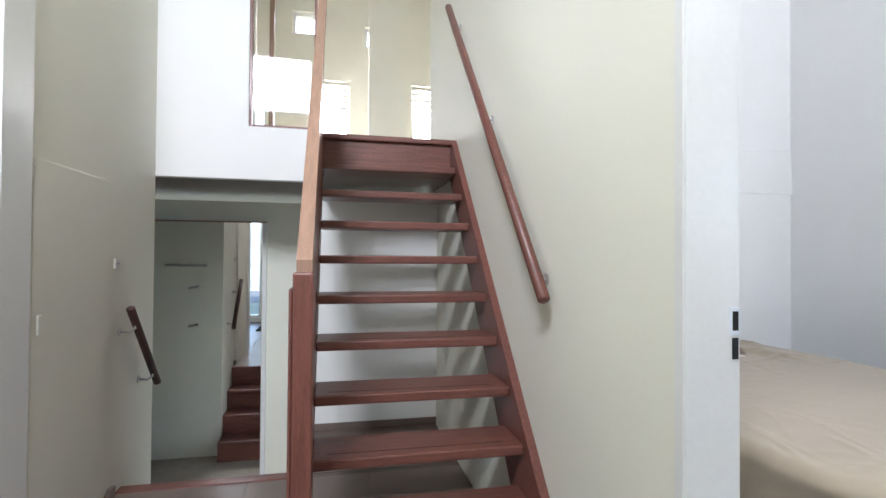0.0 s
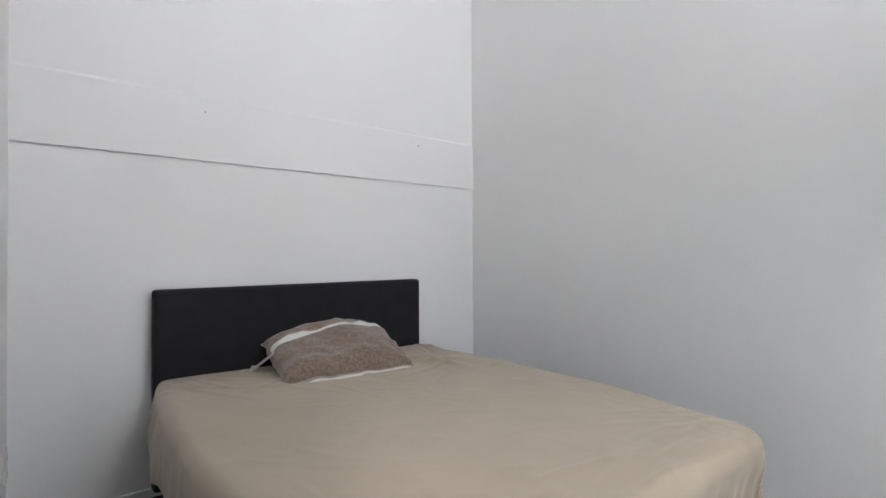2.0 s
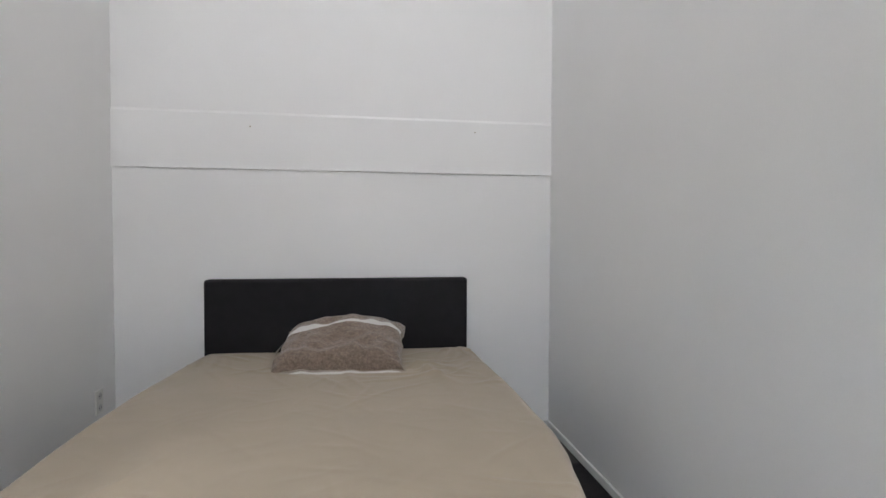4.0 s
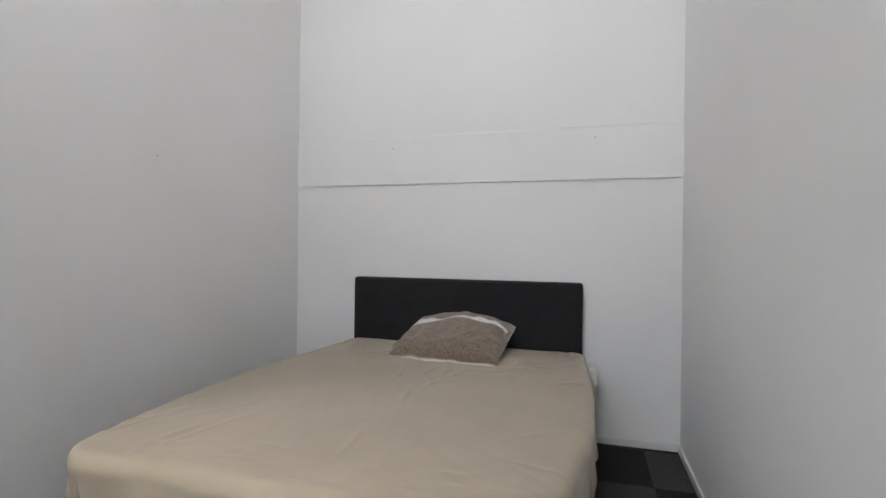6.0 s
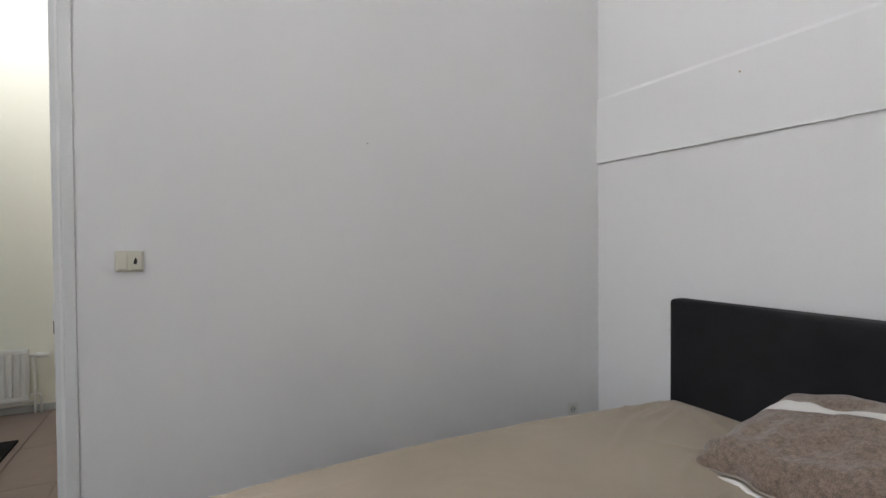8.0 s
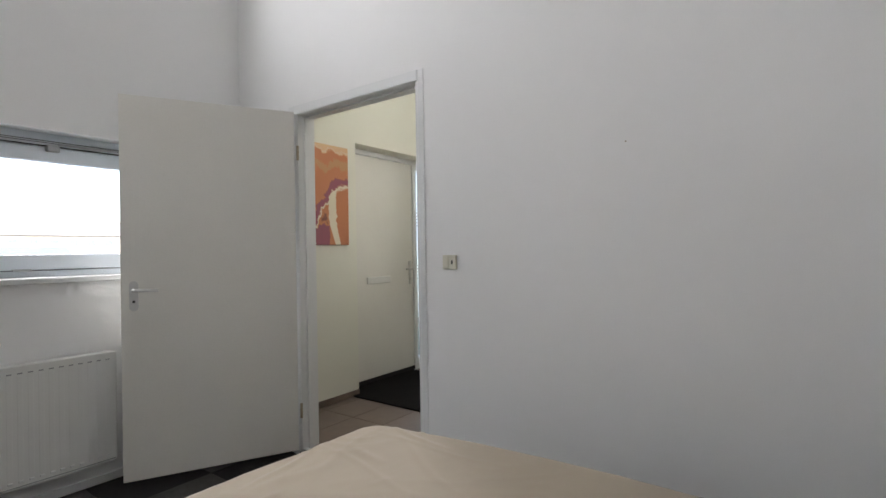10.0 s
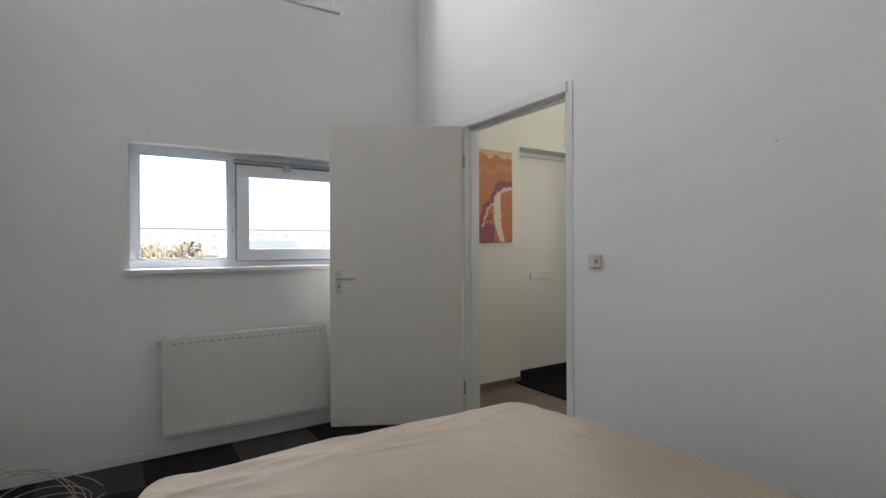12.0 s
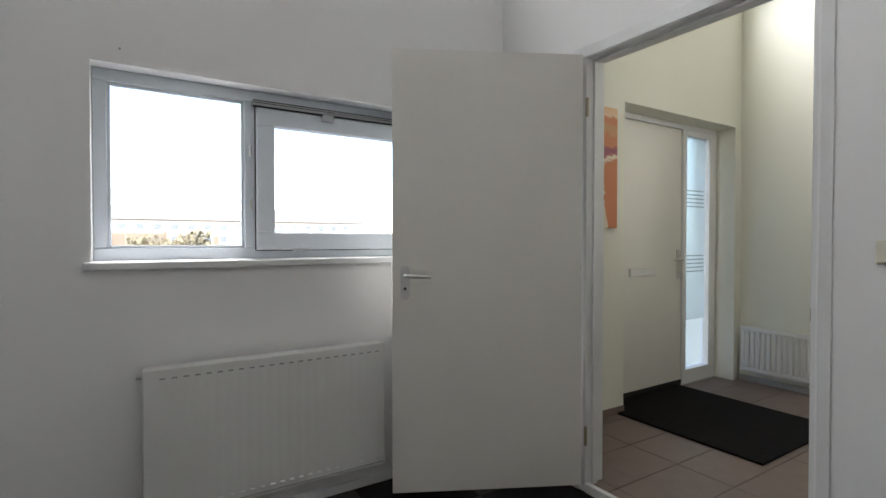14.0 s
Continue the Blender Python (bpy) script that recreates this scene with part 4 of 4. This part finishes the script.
# ---- hall things ----
def painting():
    m = bpy.data.materials.new("poured_paint")
    m.use_nodes = True
    n, k = m.node_tree.nodes, m.node_tree.links
    def calc(op, p, q):
        nd = n.new("ShaderNodeMath")
        nd.operation = op
        for i, v in enumerate((p, q)):
            if isinstance(v, (int, float)):
                nd.inputs[i].default_value = v
            else:
                k.new(v, nd.inputs[i])
        return nd.outputs[0]
    co, sp = n.new("ShaderNodeTexCoord"), n.new("ShaderNodeSeparateXYZ")
    k.new(co.outputs["Object"], sp.inputs[0])
    nz, fine = n.new("ShaderNodeTexNoise"), n.new("ShaderNodeTexNoise")
    nz.inputs["Scale"].default_value, nz.inputs["Detail"].default_value, nz.inputs["Distortion"].default_value = 4.2, 2.5, 1.6
    fine.inputs["Scale"].default_value, fine.inputs["Detail"].default_value, fine.inputs["Distortion"].default_value = 17, 3, 2.5
    k.new(co.outputs["Object"], nz.inputs["Vector"])
    k.new(co.outputs["Object"], fine.inputs["Vector"])
    warp = calc("SUBTRACT", nz.outputs[0], 0.5)
    ripple = calc("SUBTRACT", fine.outputs[0], 0.5)
    wob = calc("ADD", calc("MULTIPLY", warp, 0.22), calc("MULTIPLY", ripple, 0.07))
    v = calc("ADD", calc("DIVIDE", calc("SUBTRACT", sp.outputs["Z"], 1.30), 0.815), wob)
    u = calc("ADD", calc("DIVIDE", calc("ADD", sp.outputs["X"], 0.93), 0.26), calc("MULTIPLY", wob, 1.1))

    def inside(x, half):
        """1 within half of zero, with a short soft rim."""
        return calc("MINIMUM", calc("MAXIMUM", calc("MULTIPLY", calc("SUBTRACT", half, calc("ABSOLUTE", x, 0.0)), 40.0), 0.0), 1.0)

    def pour(below, colour, mask):
        mx = n.new("ShaderNodeMix")
        mx.data_type = "RGBA"
        k.new(mask, mx.inputs["Factor"])
        if isinstance(below, tuple):
            mx.inputs["A"].default_value = (*below, 1)
        else:
            k.new(below, mx.inputs["A"])
        mx.inputs["B"].default_value = (*colour, 1)
        return mx.outputs["Result"]

    ochre, cream, plum = (0.52, 0.27, 0.12), (0.74, 0.66, 0.52), (0.30, 0.085, 0.12)
    col = pour((0.55, 0.20, 0.085), ochre, inside(calc("SUBTRACT", v, 0.80), 0.05))
    col = pour(col, (0.70, 0.46, 0.27), inside(calc("SUBTRACT", v, 1.0), 0.075))
    col = pour(col, cream, inside(calc("SUBTRACT", v, 0.955), 0.012))
    ridge = calc("SUBTRACT", 0.64, calc("MULTIPLY", calc("MULTIPLY", u, u), 0.20))
    col = pour(col, cream, inside(calc("SUBTRACT", v, calc("SUBTRACT", ridge, 0.075)), 0.03))
    col = pour(col, plum, inside(calc("SUBTRACT", v, ridge), 0.065))
    col = pour(col, (0.22, 0.05, 0.06), inside(calc("SUBTRACT", v, calc("ADD", ridge, 0.05)), 0.012))
    leg = calc("ADD", 0.455, calc("MINIMUM", v, 0.2))
    low = calc("LESS_THAN", v, calc("SUBTRACT", ridge, 0.06))
    col = pour(col, cream, calc("MULTIPLY", inside(calc("SUBTRACT", u, leg), calc("ADD", 0.12, calc("MULTIPLY", v, 0.15))), low))
    col = pour(col, plum, calc("MULTIPLY", calc("GREATER_THAN", u, 0.80), calc("LESS_THAN", v, 0.19)))
    col = pour(col, (0.24, 0.08, 0.05), calc("MULTIPLY", inside(calc("SUBTRACT", u, 1.0), 0.14), inside(calc("SUBTRACT", v, 0.25), 0.035)))
    k.new(col, n["Principled BSDF"].inputs["Base Color"])
    n["Principled BSDF"].inputs["Roughness"].default_value = 0.4
    t = thing("painting", "narrow abstract canvas in poured orange, cream and maroon paint", "painting")
    part("canvas", box(-0.93, -0.53, 0.153, 0.185, 1.30, 2.115, 0.004), m, t)
    part("stretcher", box(-0.92, -0.54, 0.1505, 0.155, 1.31, 2.105), rail_wood, t)
    return t


painting()
mb = prism([(-1.96, -0.012), (-1.065, -0.012), (-1.065, 0.164), (-0.975, 0.164), (-0.975, 1.10), (-1.96, 1.10)], "z", 0.0, 0.014)
tagged(link("door_mat", mb, mat_fibre), "large black coir door mat before the front door", "door mat")
cup = thing("cupboard_door", "cream flush cupboard door in the hall wall", "door")
part("door_panel", box(-1.822, -1.806, 2.80, 3.37, 0.0, 1.48, 0.003), cream_wall, cup)
part("catch", box(-1.807, -1.800, 2.83, 2.855, 0.86, 0.93, 0.003), cream_wall, cup)
setting("trim_cupboard_frame", box(-1.821, -1.80, 2.62, 2.785, 0.0, 2.6, 0.004), gloss_white, "white painted frame strip on the hall wall", "trim")
setting("trim_wall_corner", prism([(3.36, 0.0), (3.48, 0.0), (3.48, 0.05), (3.44, 0.05)], "x", -1.82, -1.80), floor_tile, "taupe skirting at the head of the lower stairs", "trim")

# landing glass and upper windows
gl = thing("landing_glass", "clear landing glass with thin brown frame", "window", kind="structure")
g = part("pane", box(-1.299, -0.935, 4.03, 4.036, 1.942, 4.4), clear_glass, gl)
g.visible_shadow = False
for x in (-1.315, -0.934):
    part("glass_frame", box(x, x + 0.016, 4.015, 4.055, 1.926, 4.4, 0.002, None, 1), merbau_up, gl)
part("glass_frame", box(-1.298, -0.935, 4.015, 4.055, 1.927, 1.942, 0.002, None, 1), merbau, gl)


def upper_window(name, x0, x1, z0, z1, blind):
    t = thing(name, "white framed window with half-lowered blind in the upper room" if blind else "white framed opening for a bright patch in the upper room", "window", kind="structure")
    fr = bmesh.new()
    f = 0.045
    box(x0, x1, 8.06, 8.12, z0, z0 + f, 0.003, fr, 1)
    box(x0, x1, 8.06, 8.12, z1 - f, z1, 0.003, fr, 1)
    box(x0, x0 + f, 8.06, 8.12, z0 + f, z1 - f, 0.003, fr, 1)
    box(x1 - f, x1, 8.06, 8.12, z0 + f, z1 - f, 0.003, fr, 1)
    part("window_frame", fr, gloss_white, t)
    p = part("pane", box(x0 + f, x1 - f, 8.085, 8.09, z0 + f, z1 - f), clear_glass, t)
    p.visible_shadow = False
    if blind:
        for k in range(5):
            z = z1 - 0.04 - k * 0.085
            part("blind_slat", prism([(8.005, z - 0.032), (8.03, z + 0.028), (8.034, z + 0.028), (8.009, z - 0.032)], "x", x0 + 0.01, x1 - 0.01), door_paint, t)
    return t


upper_window("window_3", -1.08, -0.62, 2.2, 3.64, True)
upper_window("window_4", 0.27, 0.80, 2.2, 3.66, True)
upper_window("window_5", -2.25, -1.75, 2.2, 3.2, False)
# Openings made up so that sky stands in for two bright wall patches.
upper_window("bright_patch_opening_1", -1.42, -1.02, 4.25, 4.58, False)
upper_window("bright_patch_opening_2", -0.42, -0.06, 4.15, 4.45, False)
ud = thing("door_3", "cream interior door with wooden posts in the upper room", "door", kind="structure")
part("door_panel", box(-2.1, -1.64, 6.0, 6.04, 1.8, 4.3, 0.003), door_paint, ud)
part("handle", tube([(-1.7, 6.0, 2.85), (-1.7, 5.95, 2.85), (-1.82, 5.95, 2.85)], 0.009, 8), chrome, ud)
for x in (-1.63, -1.46, -2.15):
    part("post", box(x, x + 0.045, 5.99, 6.05, 1.8, 4.6, 0.003), rail_wood if x > -1.5 else door_paint, ud)

# ---- outside ----
grass = material("lawn_and_paving", (0.12, 0.12, 0.075), 0.95, vary=0.35, scale=0.6, fine=30, bump=0.3)
asphalt = material("asphalt_road", (0.06, 0.06, 0.06), 0.9, vary=0.2, scale=1.5, fine=60, bump=0.3)
# Leaf colour is lifted: washed-out daylight is put into the base.
leaf = material("hedge_leaves", (0.27, 0.235, 0.155), 0.8, vary=0.2, scale=8, fine=40, bump=0.2)
fence_wood = material("fence_boards", (0.24, 0.19, 0.14), 0.8, vary=0.25, scale=5, fine=50, bump=0.2, stretch=(8, 8, 1))
brick_far = material("house_brick", (0.34, 0.305, 0.265), 0.85, vary=0.2, scale=2, fine=25, bump=0.2)
roof_far = material("roof_tiles", (0.29, 0.27, 0.26), 0.8, vary=0.25, scale=3, fine=25, bump=0.2)
car_paint = material("pale_blue_car_paint", (0.48, 0.58, 0.68), 0.25, vary=0.05, scale=3, fine=60, bump=0.0, coat=0.8)
car_glass = material("dark_car_glass", (0.16, 0.19, 0.22), 0.08, vary=0.05, scale=3, fine=60, bump=0.0)
tyre_mat = material("tyre_rubber", (0.02, 0.02, 0.02), 0.85, vary=0.1, scale=20, fine=100, bump=0.1)
gb = bmesh.new()
for a in (((-600, -600), (600, -600), (600, -0.32), (-600, -0.32)), ((-600, 8.3), (600, 8.3), (600, 600), (-600, 600)), ((-600, -0.32), (-3.6, -0.32), (-3.6, 8.3), (-600, 8.3)), ((3.0, -0.32), (600, -0.32), (600, 8.3), (3.0, 8.3))):
    gb.faces.new([gb.verts.new((x, y, -0.12)) for x, y in a])
bmesh.ops.remove_doubles(gb, verts=gb.verts[:], dist=0.001)
setting("ground", gb, grass, "worn lawn and paving around the house", "ground")
setting("road", box(-80, 80, -10.5, -5.0, -0.118, -0.105), asphalt, "grey asphalt road", "road")


def hedge(x0, x1, y0, y1, h, seed):
    t = thing("hedge", "pale tan garden hedge beside the road", "hedge")
    rng = random.Random(seed)
    bm = bmesh.new()
    for _ in range(1500):
        x, y = rng.uniform(x0, x1), rng.uniform(y0, y1)
        top = h * (0.82 + 0.2 * noise.noise(Vector((x * 1.3, y, seed))) + 0.1 * noise.noise(Vector((x * 4, y * 4, seed))))
        z = -0.1 + top * rng.random() ** 0.6
        m = Matrix.Translation((x, y, z)) @ Euler((rng.uniform(0, 6), rng.uniform(0, 6), rng.uniform(0, 6))).to_matrix().to_4x4()
        s_ = rng.uniform(0.05, 0.12)
        bm.faces.new([bm.verts.new(m @ Vector(v)) for v in ((-s_, 0, 0), (0, -s_ * 0.6, s_ * 0.2), (s_, 0, 0), (0, s_ * 0.6, s_ * 0.2))])
    part("crown", bm, leaf, t)
    for k in range(6):
        x = x0 + (k + 0.5) * (x1 - x0) / 6
        part("trunk", tube([(x, (y0 + y1) / 2, -0.12), (x + 0.05, (y0 + y1) / 2, h * 0.6)], [0.03, 0.012], 6), fence_wood, t)
    return t


hedge(0.1, 2.0, -12.9, -11.9, 1.75, 3)
hedge(-7.5, -5.0, -15.0, -14.0, 1.6, 5)


def parked_car():
    t = thing("parked_car", "pale blue car parked beside the road", "car", pose(-3.0, -16.5, -0.12))
    side = [(-1.9, 0.3), (-1.95, 0.75), (-1.85, 1.0), (-1.2, 1.15), (-0.7, 1.78), (1.75, 1.82), (1.9, 1.1), (1.95, 0.86), (2.0, 0.5), (1.92, 0.28)]
    bm = prism(side, "y", -0.8, 0.8)
    bmesh.ops.bevel(bm, geom=bm.edges[:], offset=0.06, segments=3, affect="EDGES")
    part("body", bm, car_paint, t, "pale blue car body", True)
    for s_ in (-1, 1):
        part("side_window", prism([(-1.0, 1.18), (-0.62, 1.68), (1.6, 1.7), (1.7, 1.2)], "y", s_ * 0.803 - 0.004, s_ * 0.803 + 0.004), car_glass, t)
        for x in (-1.2, 1.25):
            w_ = part("wheel", tube([(x, s_ * 0.62, 0.31), (x, s_ * 0.82, 0.31)], 0.31, 24), tyre_mat, t)
            part("rim", tube([(x, s_ * 0.815, 0.31), (x, s_ * 0.828, 0.31)], 0.2, 18), chrome, w_)
    return t


parked_car()
fn = thing("garden_fence", "tan wooden board fence behind the hedge", "fence")
fb = bmesh.new()
box(0, 0.14, 0, 0.02, 0, 1.55, 0.004, fb, 1)
first = part("board", fb, fence_wood, fn)
first.location = (1.0, -15.5, -0.11)
for i in range(1, 30):
    o = new("board", first.data)
    o.parent = fn
    o.location = (1.0 + 0.15 * i, -15.5, -0.11)
for x in (0.98, 3.2, 5.42):
    part("post", box(x - 0.04, x + 0.04, -15.6, -15.52, -0.12, 1.5, 0.005), fence_wood, fn)


def house(x0, y0):
    t = thing("terraced_house", "distant pale brick terraced house with tiled roof", "house", group="terraced row")
    w, d, h = 6.0, 8.0, 5.4
    part("wall", box(x0, x0 + w, y0 - d, y0, -0.12, h), brick_far, t)
    part("roof", prism([(y0 + 0.3, h), (y0 - d - 0.3, h), (y0 - d / 2, h + 3.0)], "x", x0 + 0.002, x0 + w - 0.002), roof_far, t)
    for xa, za in ((0.8, 0.8), (3.8, 0.8), (0.8, 3.3), (3.8, 3.3)):
        wd = part("window", box(x0 + xa, x0 + xa + 1.5, y0 - 0.02, y0 + 0.03, za, za + 1.4, 0.01, None, 1), gloss_white, t)
        part("pane", box(x0 + xa + 0.08, x0 + xa + 1.42, y0 + 0.02, y0 + 0.036, za + 0.08, za + 1.32), car_glass, wd)
    part("door", box(x0 + 2.5, x0 + 3.4, y0 - 0.02, y0 + 0.03, -0.1, 2.1), fence_wood, t)
    return t


for i in range(12):
    house(-46 + i * 6.0, -110)

# ---- floor pieces ----
# Same charcoal carpet, pile turned: its sheen is put into a lighter base.
carpet_sheen = material("carpet_tile_with_pile_sheen", (0.052, 0.047, 0.047), 0.95, vary=0.3, scale=30, fine=420, bump=0.7, spec=0.1, sheen=0.08, random_value=0.15)


def tile_mesh(w, d, h, mat, bevel):
    bm = box(0, w, 0, d, 0, h, bevel, None, 1)
    me = bpy.data.meshes.new("tile")
    bm.to_mesh(me)
    bm.free()
    me.materials.append(mat)
    return me


cache = {}


def lay(parent, x0, x1, y0, y1, ox, oy, w, d, gap, mats, name, h, bevel, z=0.0):
    i0, i1, j0, j1 = math.floor((x0 - ox) / w), math.ceil((x1 - ox) / w), math.floor((y0 - oy) / d), math.ceil((y1 - oy) / d)
    for i in range(i0, i1):
        for j in range(j0, j1):
            a0, a1 = max(x0, ox + i * w + gap / 2), min(x1, ox + (i + 1) * w - gap / 2)
            b0, b1 = max(y0, oy + j * d + gap / 2), min(y1, oy + (j + 1) * d - gap / 2)
            if a1 - a0 < 0.02 or b1 - b0 < 0.02:
                continue
            mat = mats[(i + j) % len(mats)]
            key = (round(a1 - a0, 3), round(b1 - b0, 3), mat.name, name)
            if key not in cache:
                cache[key] = tile_mesh(a1 - a0, b1 - b0, h, mat, bevel)
            o = new(name, cache[key])
            o.parent = parent
            o.location = (a0, b0, z - h)


lay(floor_bedroom, 0.0, W, YW, L, -0.04, -0.01, 0.5, 0.5, 0.0012, (carpet_sheen, carpet), "carpet_tile", 0.0058, 0.0008, ZB)
lay(floor_hall, XW, -0.112, 0.0, 3.50, -0.61, 0.84 - 0.9, 0.6, 0.3, 0.004, (floor_tile,), "floor_tile", 0.0058, 0.0008)
lay(floor_under, -0.97, -0.112, 3.55, 4.18, -0.61, 0.84 - 0.9, 0.6, 0.3, 0.004, (floor_tile,), "floor_tile", 0.0058, 0.0008)
lay(floor_hall, -0.110, -0.026, DY0 + 0.039, DY1 - 0.019, -0.61, 0.84 - 0.9, 0.6, 0.3, 0.004, (floor_tile,), "floor_tile", 0.0058, 0.0008)
